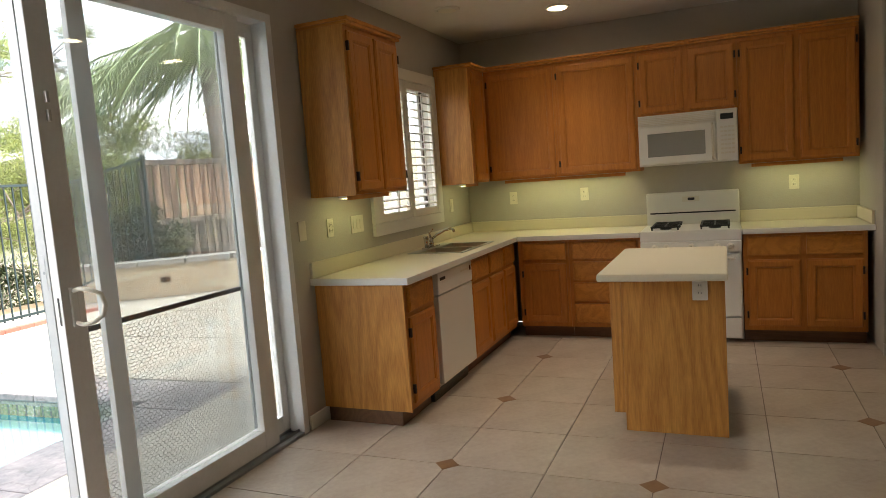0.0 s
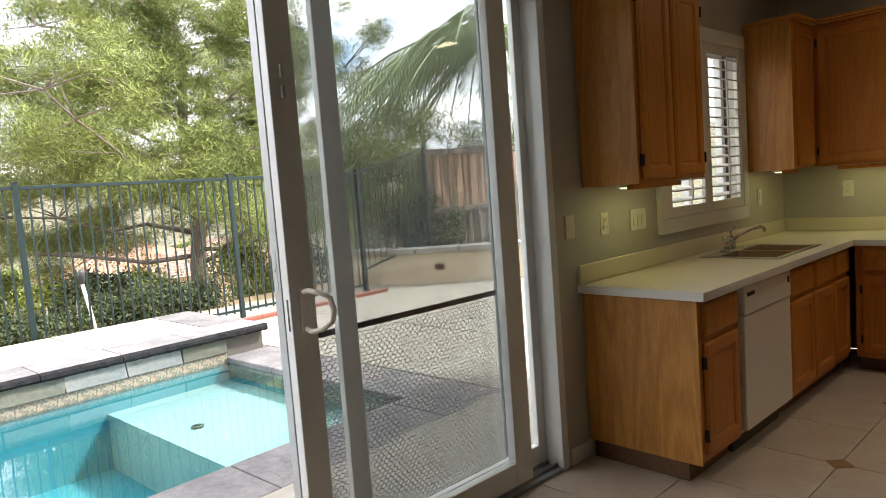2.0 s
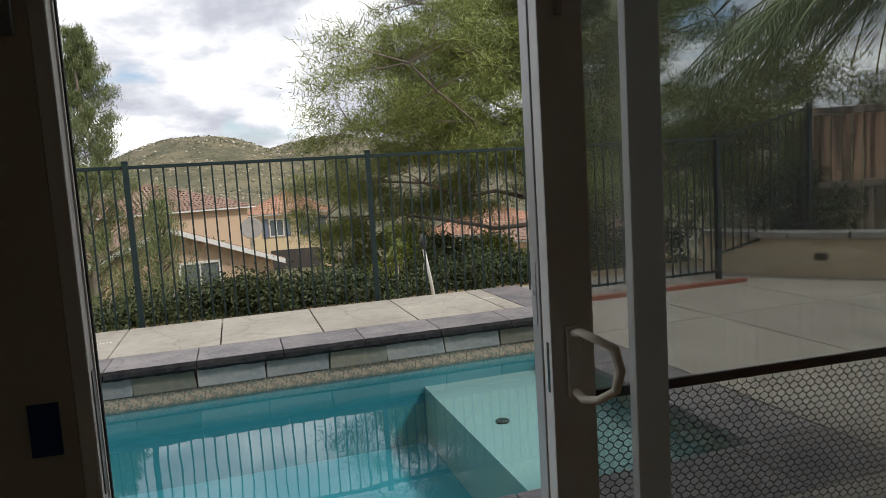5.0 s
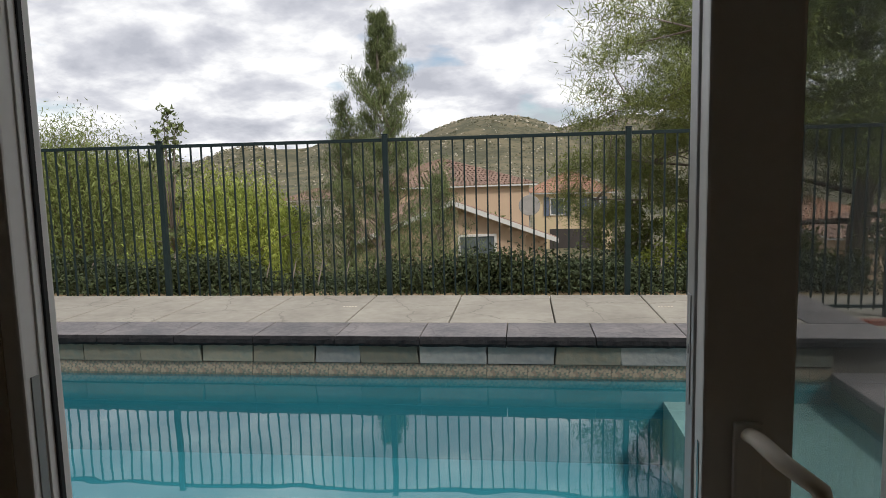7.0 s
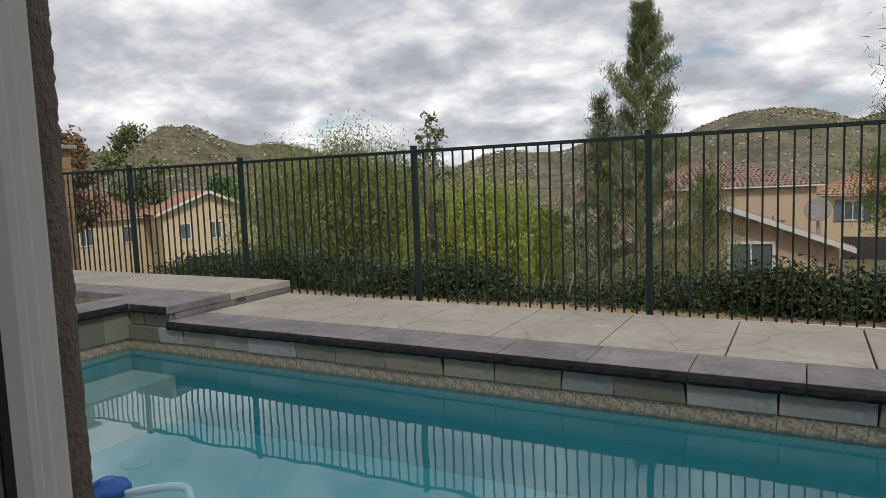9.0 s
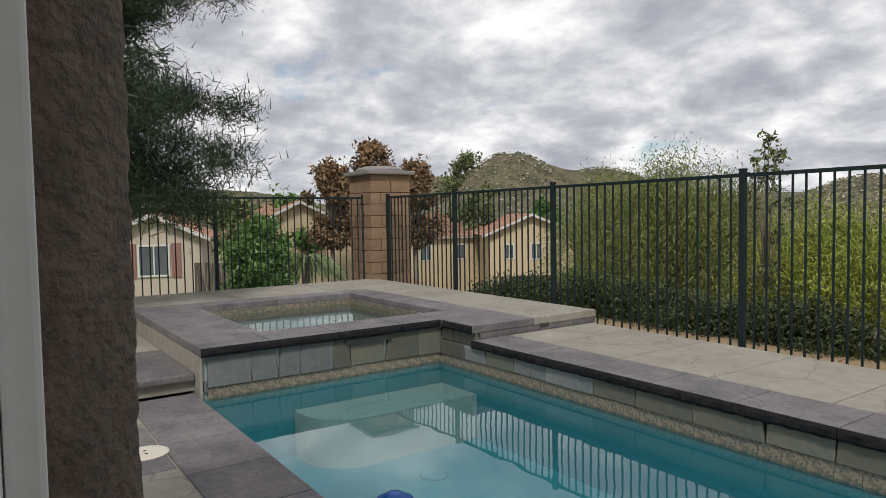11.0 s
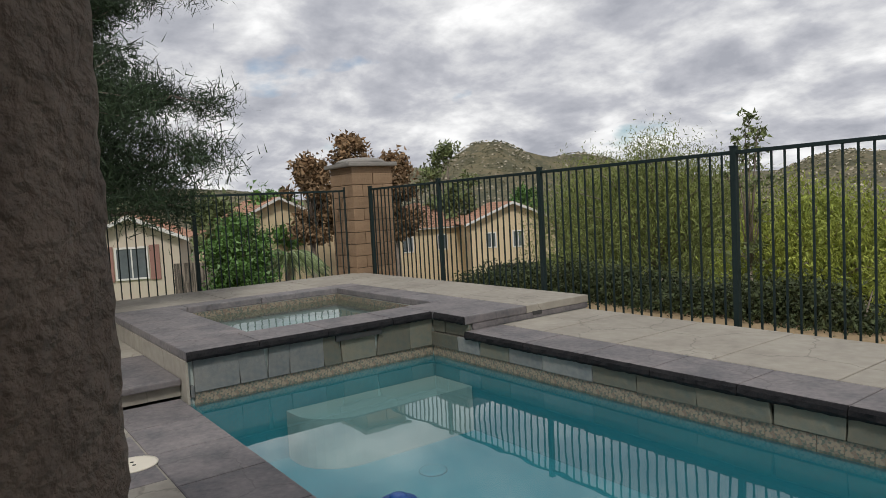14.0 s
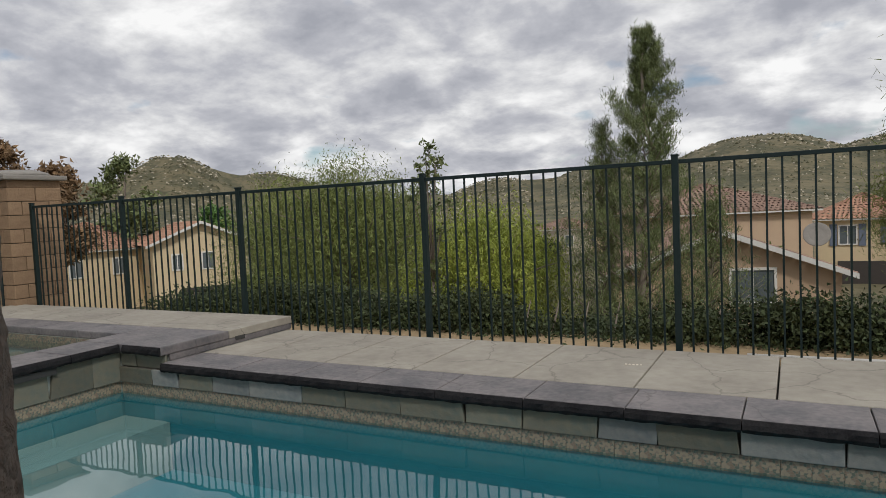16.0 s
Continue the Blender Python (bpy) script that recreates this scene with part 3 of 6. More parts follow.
def base_unit(m, width, fronts, label, depth=0.58, end_panel=False):
    t = thing("base_cabinet", label, "cabinet", "kitchen base cabinets", m)
    part("body", B(0, 0.001, 0.10, width, depth, 0.858), M_OAK, t)
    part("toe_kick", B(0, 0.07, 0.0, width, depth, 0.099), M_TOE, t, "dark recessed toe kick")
    for kind, x0, x1, z0, z1, h in fronts:
        oak_door(t, x0, x1, z0, z1, h, "drawer_front" if kind == "drawer" else "door", kind == "drawer")
    if end_panel:
        part("end_panel", B(-0.012, -0.002, 0.09, -0.0005, depth + 0.02, 0.859, bevel=0.002), M_PLY, t, "lighter oak veneer end panel, tone raised for daylight")
    return t


D0, D1, Z0, Z1 = 0.685, 0.835, 0.135, 0.655
base_unit(T(3.005, -0.61, 0), 0.415, [("drawer", 0.03, 0.39, D0, D1, ""), ("door", 0.03, 0.39, Z0, Z1, "l")], "honey oak base cabinet with a light veneer end", end_panel=True)
for x, w in ((4.075, 0.42), (4.497, 0.375), (4.874, 0.32)):
    base_unit(T(x, -0.61, 0), w, [("drawer", 0.015, w - 0.015, D0, D1, ""), ("door", 0.015, w - 0.015, Z0, Z1, "")], "honey oak base cabinet under the sink")
base_unit(T(5.21, -0.655, 0, -90), 0.445, [("drawer", 0.04, 0.42, D0, D1, ""), ("door", 0.04, 0.42, Z0, Z1, "l")], "honey oak corner base cabinet")
base_unit(T(5.21, -1.102, 0, -90), 0.595, [("drawer", 0.03, 0.565, a, b, "") for a, b in ((0.685, 0.835), (0.505, 0.665), (0.325, 0.485), (0.135, 0.305))], "honey oak cabinet with four drawers")
base_unit(T(5.21, -2.464, 0, -90), 0.83, [("drawer", 0.03, 0.395, D0, D1, ""), ("drawer", 0.435, 0.80, D0, D1, ""), ("door", 0.03, 0.395, Z0, Z1, "l"), ("door", 0.435, 0.80, Z0, Z1, "r")], "honey oak base cabinet with two doors and drawers")


def wall_unit(m, width, z0, z1, doors, label, depth=0.315, side=True):
    t = thing("wall_cabinet", label, "cabinet", "kitchen wall cabinets", m)
    part("body", B(0, 0.001, z0, width, depth, z1), M_OAK, t)
    if side:
        part("side_panel", B(-0.008, -0.001, z0 - 0.004, -0.0005, depth, z1, bevel=0.001), M_PLY, t, "lighter oak veneer side, tone raised for daylight")
    bm = bmesh.new()
    box(bm, -0.012, -0.032, z1, width, depth, z1 + 0.018, bevel=0.005)
    box(bm, -0.022, -0.046, z1 + 0.0185, width, depth, z1 + 0.04, bevel=0.007)
    part("crown_moulding", bm, M_OAKY, t)
    for x0, x1, h in doors:
        oak_door(t, x0, x1, z0 + 0.018, z1 - 0.03, h)
    return t


UZ0, UZ1 = 1.395, 2.385
wall_unit(T(3.045, -0.33, 0), 0.69, UZ0, UZ1, [(0.025, 0.335, "l"), (0.355, 0.665, "r")], "honey oak two-door wall cabinet beside the window")
wall_unit(T(5.10, -0.33, 0), 0.395, UZ0, UZ1, [(0.06, 0.375, "")], "honey oak corner wall cabinet by the window")
wall_unit(T(5.50, -0.335, 0, -90), 0.655, UZ0, UZ1, [(0.03, 0.635, "l")], "honey oak wall cabinet with one wide door", side=False)
wall_unit(T(5.50, -0.991, 0, -90), 0.697, UZ0, UZ1, [(0.02, 0.675, "l")], "honey oak wall cabinet with one wide door", side=False)
wall_unit(T(5.50, -1.689, 0, -90), 0.769, 1.845, UZ1, [(0.02, 0.365, "l"), (0.405, 0.75, "r")], "honey oak wall cabinet above the microwave", side=False)
wall_unit(T(5.50, -2.459, 0, -90), 0.835, UZ0, UZ1, [(0.02, 0.40, "l"), (0.44, 0.815, "r")], "honey oak two-door wall cabinet beside the microwave", side=False)

# a tall oak pantry past the wall end
t = thing("pantry_cabinet", "tall honey oak pantry cabinet at the wall end", "cabinet", m=T(4.96, -3.52, 0, -90))
part("body", B(0, 0.001, 0.1, 0.9, 0.6, 2.40), M_OAK, t)
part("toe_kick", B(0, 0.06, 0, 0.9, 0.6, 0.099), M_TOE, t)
for x0, x1, h in ((0.02, 0.44, "l"), (0.46, 0.88, "r")):
    oak_door(t, x0, x1, 0.13, 1.27, h)
    oak_door(t, x0, x1, 1.30, 2.36, h)

# worktops
SX0, SX1, SY0, SY1 = 4.13, 4.80, -0.545, -0.135
t = thing("worktop", "cream laminate L-shaped worktop with a coved backsplash", "worktop")
for a in ((2.97, SX0, -0.655, -0.001), (SX1, E_X - 0.001, -0.655, -0.001), (SX0, SX1, -0.655, SY0), (SX0, SX1, SY1, -0.001), (5.165, E_X - 0.001, -1.698, -0.655)):
    part("top_section", B(a[0], a[2], 0.862, a[1], a[3], 0.90), M_LAM, t)
bm = bmesh.new()
box(bm, 2.966, -0.662, 0.860, 5.17, -0.6555, 0.902, bevel=0.003)
box(bm, 5.158, -1.698, 0.860, 5.1645, -0.662, 0.902, bevel=0.003)
box(bm, 2.963, -0.661, 0.860, 2.9695, -0.001, 0.902, bevel=0.003)
part("front_edge", bm, M_WHITE, t, "pale rounded front edge")
bm = bmesh.new()
box(bm, 2.97, -0.022, 0.9005, E_X - 0.001, -0.001, 1.0, bevel=0.006)
box(bm, E_X - 0.022, -1.698, 0.9005, E_X - 0.001, -0.0225, 1.0, bevel=0.006)
part("backsplash", bm, M_LAM, t)
t = thing("worktop", "cream laminate worktop beside the stove", "worktop")
part("top", B(5.165, -3.335, 0.862, E_X - 0.001, -2.461, 0.90), M_LAM, t)
part("front_edge", B(5.158, -3.335, 0.86, 5.1645, -2.461, 0.902, bevel=0.003), M_WHITE, t)
bm = B(E_X - 0.022, -3.335, 0.9005, E_X - 0.001, -2.461, 1.0, bevel=0.006)
box(bm, 5.2, -3.338, 0.9005, E_X - 0.023, -3.318, 1.0, bevel=0.006)
part("backsplash", bm, M_LAM, t)

# sink and tap
t = thing("kitchen_sink", "stainless steel double-bowl sink set in the worktop", "sink")
bm = panel_frame(bmesh.new(), 0, SX1 - SX0 + 0.05, 0, SY1 - SY0 + 0.05, 0, 0.04, 0.04, 0.04, 0.09, 0.006)
box(bm, 0.33, -0.003, 0.04, 0.375, 0.003, SY1 - SY0 - 0.04)
bmesh.ops.transform(bm, matrix=T(SX0 - 0.025, SY0 - 0.025, 0.904) @ Matrix(((1, 0, 0, 0), (0, 0, 1, 0), (0, 1, 0, 0), (0, 0, 0, 1))), verts=bm.verts)
part("rim", bm, M_STEEL, t)
for x0, x1 in ((SX0 + 0.012, SX0 + 0.31), (SX0 + 0.348, SX1 - 0.012)):
    bm = bmesh.new()
    y0, y1, z0, z1 = SY0 + 0.012, SY1 - 0.062, 0.73, 0.902
    for a in ((x0, y0, x0 + 0.006, y1), (x1 - 0.006, y0, x1, y1), (x0 + 0.006, y0, x1 - 0.006, y0 + 0.006), (x0 + 0.006, y1 - 0.006, x1 - 0.006, y1)):
        box(bm, a[0], a[1], z0, a[2], a[3], z1)
    box(bm, x0, y0, z0 - 0.006, x1, y1, z0)
    part("bowl", bm, M_STEEL, t)
t = thing("kitchen_tap", "chrome single-lever kitchen tap behind the sink", "tap", m=T(4.46, -0.155, 0.908))
part("base_plate", B(-0.12, -0.028, 0, 0.12, 0.028, 0.014, bevel=0.006), M_CHROME, t)
part("body", spin(bmesh.new(), [(0.026, 0.014), (0.024, 0.05), (0.02, 0.075), (0.012, 0.085)]), M_CHROME, t)
part("spout", tube(bmesh.new(), [(0, 0, 0.06), (0.01, -0.05, 0.10), (0.02, -0.12, 0.135), (0.03, -0.17, 0.145), (0.032, -0.19, 0.135), (0.033, -0.195, 0.115)], 0.011), M_CHROME, t)
part("lever", tube(bmesh.new(), [(0, 0, 0.08), (-0.012, 0.004, 0.12), (-0.015, -0.03, 0.15)], [0.012, 0.009, 0.007]), M_CHROME, t)
part("sprayer", spin(bmesh.new(), [(0.014, 0.014), (0.016, 0.06), (0.022, 0.09), (0.018, 0.10)], 14, at=(-0.09, 0, 0)), M_CHROME, t)

# dishwasher
t = thing("dishwasher", "white dishwasher built in beside the sink", "dishwasher", m=T(3.425, -0.61, 0))
part("tub", B(0.005, 0.012, 0.10, 0.64, 0.56, 0.856), M_WHITE, t)
part("door", B(0.012, -0.028, 0.125, 0.632, 0.011, 0.705, bevel=0.006), M_WHITE, t)
p = part("control_panel", B(0.012, -0.034, 0.71, 0.632, 0.011, 0.852, bevel=0.008), M_WHITE, t)
part("badge", B(0.04, -0.0352, 0.80, 0.13, -0.0335, 0.82), M_HINGE, p)
part("button_row", B(0.40, -0.0356, 0.80, 0.56, -0.0335, 0.812), M_CREAM, p)
part("display", B(0.58, -0.0356, 0.79, 0.605, -0.0335, 0.825), M_DARK, p)
part("toe_kick", B(0.012, 0.05, 0.0, 0.632, 0.5, 0.098), M_DARK, t)

# stove
t = thing("gas_stove", "white gas stove with black grates", "stove", m=T(5.19, -1.7015, 0, -90))
part("body", B(0, 0.012, 0.03, 0.755, 0.62, 0.80, bevel=0.004), M_WHITE, t)
d = part("oven_door", B(0.01, -0.022, 0.215, 0.745, 0.011, 0.715, bevel=0.008), M_WHITE, t)
part("oven_window", B(0.16, -0.0245, 0.33, 0.595, -0.0225, 0.56, bevel=0.001), M_DARK, d)
bm = tube(bmesh.new(), [(0.06, -0.022, 0.675), (0.06, -0.055, 0.68), (0.10, -0.062, 0.682), (0.655, -0.062, 0.682), (0.695, -0.055, 0.68), (0.695, -0.022, 0.675)], 0.011)
part("door_handle", bm, M_WHITE, d)
part("drawer", B(0.01, -0.018, 0.04, 0.745, 0.011, 0.205, bevel=0.008), M_WHITE, t)
p = part("control_panel", B(0, -0.03, 0.73, 0.755, 0.011, 0.815, bevel=0.006), M_WHITE, t)
for x in (0.11, 0.20, 0.39, 0.58, 0.675):
    part("knob", spin(bmesh.new(), [(0.026, 0), (0.024, 0.018), (0.014, 0.024), (0.013, 0.034)], 18, m=pose(x, -0.031, 0.772, 90, 0, 0)), M_CREAM, p)
part("cooktop", B(-0.002, -0.022, 0.816, 0.757, 0.56, 0.905, bevel=0.01), M_WHITE, t)
for gx in (0.19, 0.565):
    for gy in (0.13, 0.38):
        bm = bmesh.new()
        for k in (-0.10, 0, 0.10):
            box(bm, gx - 0.11, gy + k - 0.006, 0.925, gx + 0.11, gy + k + 0.006, 0.937)
            box(bm, gx + k - 0.006, gy - 0.11, 0.9255, gx + k + 0.006, gy + 0.11, 0.9375)
        for dx in (-0.1, 0.1):
            for dy in (-0.1, 0.1):
                box(bm, gx + dx - 0.006, gy + dy - 0.006, 0.9045, gx + dx + 0.006, gy + dy + 0.006, 0.926)
        spin(bm, [(0.045, 0.906), (0.045, 0.918), (0.03, 0.922)], 16, at=(gx, gy, 0))
        part("grate", bm, M_BLACK, t)
p = part("backguard", B(0, 0.56, 0.86, 0.755, 0.615, 1.185, bevel=0.012), M_WHITE, t)
part("clock_panel", B(0.30, 0.5575, 1.10, 0.44, 0.5598, 1.145), M_CREAM, p)
part("clock_display", B(0.345, 0.556, 1.112, 0.40, 0.5576, 1.134), M_DARK, p)
part("vent_slot", B(0.03, 0.557, 1.0, 0.725, 0.5598, 1.012), M_DARK, p)

# microwave
t = thing("microwave", "white over-the-range microwave under the wall cabinet", "microwave", m=T(5.43, -1.692, 1.425, -90))
part("body", B(0, 0.001, 0, 0.762, 0.385, 0.418, bevel=0.006), M_WHITE, t)
d = part("door", B(0.004, -0.025, 0.012, 0.60, 0.0005, 0.325, bevel=0.01), M_WHITE, t)
part("window", B(0.075, -0.0275, 0.075, 0.52, -0.0245, 0.265, bevel=0.001), M_GREYGLASS, d)
part("door_handle", tube(bmesh.new(), [(0.575, -0.024, 0.03), (0.575, -0.05, 0.05), (0.575, -0.052, 0.16), (0.575, -0.05, 0.29), (0.575, -0.024, 0.31)], 0.009), M_CREAM, d)
p = part("control_panel", B(0.606, -0.022, 0.012, 0.758, 0.0005, 0.405, bevel=0.006), M_WHITE, t)
part("display", B(0.635, -0.0238, 0.335, 0.73, -0.0215, 0.38), M_DARK, p)
key = mesh_of(B(-0.011, -0.0232, -0.007, 0.011, -0.0215, 0.007, bevel=0.0006), "key", M_CREAM)
for r in range(7):
    for c in range(4):
        sharer("key", key, p, T(0.645 + c * 0.027, 0, 0.07 + r * 0.034))
grille = part("grille", B(0.004, -0.006, 0.335, 0.60, 0.0005, 0.405), M_CREAM, t)
slat = mesh_of(B(0.01, -0.016, -0.0045, 0.595, -0.005, 0.0045, bevel=0.002), "slat", M_WHITE)
for r in range(5):
    sharer("slat", slat, grille, T(0, 0, 0.344 + r * 0.0135))

# island
t = thing("kitchen_island", "small oak island with a cream laminate top", "island")
part("body", B(3.225, -2.33, 0.10, 4.05, -1.76, 0.858), M_OAK, t)
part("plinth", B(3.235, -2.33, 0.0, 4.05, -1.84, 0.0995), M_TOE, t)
bm = B(3.209, -2.335, 0.0, 3.2245, -1.815, 0.859, bevel=0.002)
box(bm, 3.209, -1.8145, 0.10, 3.2245, -1.755, 0.859, bevel=0.002)
part("end_panel", bm, M_PLY, t, "light oak veneer island end, tone raised for daylight")
top = part("top", B(3.02, -2.35, 0.8605, 4.13, -1.72, 0.90, bevel=0.012), M_LAM, t)
m = T(4.05, -1.759, 0, 180)
for x0, x1, h in ((0.02, 0.36, "l"), (0.385, 0.73, "r")):
    d = oak_door(t, x0, x1, Z0, Z1, h)
    d.matrix_basis = m
    d = oak_door(t, x0, x1, D0, D1, "", "drawer_front", True)
    d.matrix_basis = m
plate("island_outlet", pose(3.208, -2.215, 0.79, 0, 0, -90), "white outlet on the island end panel", 0.075, 0.118, "outlet")


# ---- ceiling and cabinet lights ----
def downlight(x, y, lit=True):
    t = thing("ceiling_downlight", "round recessed ceiling light, lit warm" if lit else "round recessed ceiling fixture, unlit", "ceiling light", "recessed ceiling lights", T(x, y, CEIL))
    bm = bmesh.new()
    ring = [(0.098, 0), (0.098, -0.006), (0.08, -0.012), (0.074, -0.004), (0.074, -0.0005)]
    spin(bm, ring, 28)
    part("trim_ring", bm, M_TRIM, t)
    part("bulb", spin(bmesh.new(), [(0.070, -0.014), (0.070, -0.0125), (0.05, -0.0122)], 28), M_LAMP if lit else M_CREAM, t)
    if lit:
        lamp = new("downlight_lamp", bpy.data.lights.new("downlight_lamp", "AREA"))
        lamp.data.shape, lamp.data.size, lamp.data.energy, lamp.data.color, lamp.data.spread = "DISK", 0.13, 0.26, (1.0, 0.89, 0.74), radians(84)
        lamp.matrix_world = look((x, y, CEIL - 0.018), (x, y, 0))
    return t


for x, y in ((5.01, -1.16), (3.5, -1.1), (4.54, -2.25), (3.42, -2.2)):
    downlight(x, y)
downlight(4.50, -0.42, False)

for m, w in ((T(3.10, -0.20, UZ0 - 0.004), 0.55), (T(5.14, -0.20, UZ0 - 0.004), 0.32), (T(5.64, -0.45, UZ0 - 0.004, -90), 1.1), (T(5.64, -2.55, UZ0 - 0.004, -90), 0.65)):
    t = thing("under_cabinet_light", "slim under-cabinet light, lit yellow-green", "light", "under-cabinet lights", m)
    part("housing", B(0, -0.03, -0.016, w, 0.03, 0, bevel=0.003), M_CREAM, t)
    part("lip", B(0, -0.036, -0.028, w, -0.0305, 0, bevel=0.002), M_OAK, t)
    part("diffuser", B(0.015, -0.018, -0.019, w - 0.015, 0.018, -0.0165), M_UNDER, t)


# ---- pool, in the yard's own directions ----
NEAR, FAR, WEST, EAST = 1.55, 4.05, -5.0, 3.3
PATIO, DECK, SPA, STEP, WATER, FENCE_V = -0.06, 0.205, 0.345, 0.10, -0.105, 5.97
FLOOR = -0.78


def sheet(x0, y0, x1, y1, z):
    """A level water surface."""
    bm = bmesh.new()
    bm.faces.new([bm.verts.new(p) for p in ((x0, y0, z), (x1, y0, z), (x1, y1, z), (x0, y1, z))])
    return bm


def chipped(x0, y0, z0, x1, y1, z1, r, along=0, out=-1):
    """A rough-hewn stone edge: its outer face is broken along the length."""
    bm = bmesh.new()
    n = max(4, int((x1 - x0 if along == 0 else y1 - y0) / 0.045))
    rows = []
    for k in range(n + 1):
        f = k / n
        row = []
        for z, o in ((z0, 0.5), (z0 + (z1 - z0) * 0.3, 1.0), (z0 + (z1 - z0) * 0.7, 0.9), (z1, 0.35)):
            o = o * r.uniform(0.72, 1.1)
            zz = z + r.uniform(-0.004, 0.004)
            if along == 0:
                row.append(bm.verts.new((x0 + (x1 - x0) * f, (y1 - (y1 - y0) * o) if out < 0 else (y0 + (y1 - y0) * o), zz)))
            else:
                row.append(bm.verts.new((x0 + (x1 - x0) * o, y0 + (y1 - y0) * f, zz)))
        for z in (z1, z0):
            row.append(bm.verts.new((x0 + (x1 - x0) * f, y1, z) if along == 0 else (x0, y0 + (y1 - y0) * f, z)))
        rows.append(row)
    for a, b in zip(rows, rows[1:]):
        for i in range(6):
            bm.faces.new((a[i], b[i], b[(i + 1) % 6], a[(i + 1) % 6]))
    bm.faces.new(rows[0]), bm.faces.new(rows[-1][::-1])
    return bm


def yard_setting(name, bm, mat, label):
    return setting(name, bm, mat, label, YARD)


bm = bmesh.new()
box(bm, WEST - 0.2, NEAR - 0.25, FLOOR - 0.2, EAST + 0.2, FAR + 0.3, FLOOR)
box(bm, WEST - 0.2, NEAR - 0.25, FLOOR, WEST - 0.034, FAR + 0.3, -0.123)
box(bm, EAST, NEAR - 0.25, FLOOR, EAST + 0.2, FAR + 0.3, -0.25)
box(bm, WEST, NEAR - 0.25, FLOOR, EAST, NEAR, -0.115)
box(bm, WEST, FAR + 0.04, FLOOR, EAST, FAR + 0.3, -0.123)
yard_setting("pool_shell", bm, M_PLASTER, "turquoise plastered pool shell")
bm = B(2.14, NEAR, FLOOR, EAST, FAR + 0.04, -0.29)
yard_setting("pool_shelf", bm, M_SHELF, "pale shallow shelf at the pool's end")
bm = bmesh.new()
arc = [(WEST, FAR + 0.03), (WEST, 2.42)] + [(WEST + 0.16 + 0.45 * math.sin(a), 2.87 - 0.45 * math.cos(a)) for a in (math.pi / 2 * k / 8 for k in range(9))] + [(WEST + 0.61, FAR + 0.03)]
low_ring, high_ring = ([bm.verts.new((x, y, z)) for x, y in arc] for z in (FLOOR + 0.001, -0.34))
bm.faces.new(high_ring)
for k in range(len(arc)):
    bm.faces.new((low_ring[k], low_ring[(k + 1) % len(arc)], high_ring[(k + 1) % len(arc)], high_ring[k]))
yard_setting("pool_bench", bm, M_SHELF, "pale underwater bench with a rounded corner by the spa")
ob = yard_setting("water_pool", sheet(WEST - 0.05, NEAR - 0.05, EAST + 0.05, FAR + 0.06, WATER), M_WATER, "still turquoise pool water mirroring the sky")
ob.visible_shadow = False

# pool drains
for u, v, z, r in ((2.42, 3.02, -0.29, 0.05), (-3.85, 3.2, FLOOR, 0.12)):
    t = thing("pool_drain", "round drain cover on the pool floor", "drain", m=YARD @ T(u, v, z))
    part("cover", spin(bmesh.new(), [(r, 0.001), (r, 0.012), (r * 0.8, 0.018), (0.02, 0.02)], 24), M_PLASTER if z < -0.5 else M_DARK, t)


def slabs(parent, rects, mat, z0, z1, name, gap=0.006, bevel=0.008):
    for a, b, c, d in rects:
        part(name, B(a + gap / 2, c + gap / 2, z0, b - gap / 2, d - gap / 2, z1, bevel=bevel), mat, parent)


def cuts(a, b, pitch, phase=0.0, jig=0.0):
    n = max(1, round((b - a) / pitch))
    xs = [a + (b - a) * k / n for k in range(n + 1)]
    return [xs[0]] + [x + random.uniform(-jig, jig) for x in xs[1:-1]] + [xs[-1]]


rng = random.Random(4)
# raised far deck
bm = bmesh.new()
box(bm, WEST, FAR + 0.05, -1.5, 3.72, 5.72, DECK - 0.075)
base = yard_setting("pool_deck_base", bm, M_MORTAR, "mortar core of the raised pool deck")
deck = thing("pool_deck", "raised grey stamped-concrete deck slabs behind the pool", "deck", m=YARD, kind="structure")
us = [-4.4] + [0.51 + 0.865 * k for k in range(-5, 4) if -4.3 < 0.51 + 0.865 * k < 3.2] + [3.3]
slabs(deck, [(a, b, FAR + 0.46, 5.74) for a, b in zip(us, us[1:])], M_DECK, DECK - 0.074, DECK, "slab", 0.012)
slabs(deck, [(3.3, 3.75, 4.52, 5.74)], M_COPING, DECK - 0.074, DECK, "slab", 0.008)
us = [-4.4] + [-0.31 + 0.652 * k for k in range(-6, 7) if -4.2 < -0.31 + 0.652 * k < 3.6] + [3.75]
for a, b in zip(us, us[1:]):
    st = part("coping_stone", B(a + 0.003, FAR - 0.005, DECK - 0.074, b - 0.003, FAR + 0.457, DECK + 0.001, bevel=0.01), M_COPING, deck)
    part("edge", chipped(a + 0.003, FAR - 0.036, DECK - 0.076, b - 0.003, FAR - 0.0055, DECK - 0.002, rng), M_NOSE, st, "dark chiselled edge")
wallf = thing("pool_wall", "grey-green stone band and mosaic tile under the coping", "wall", m=YARD, kind="structure")


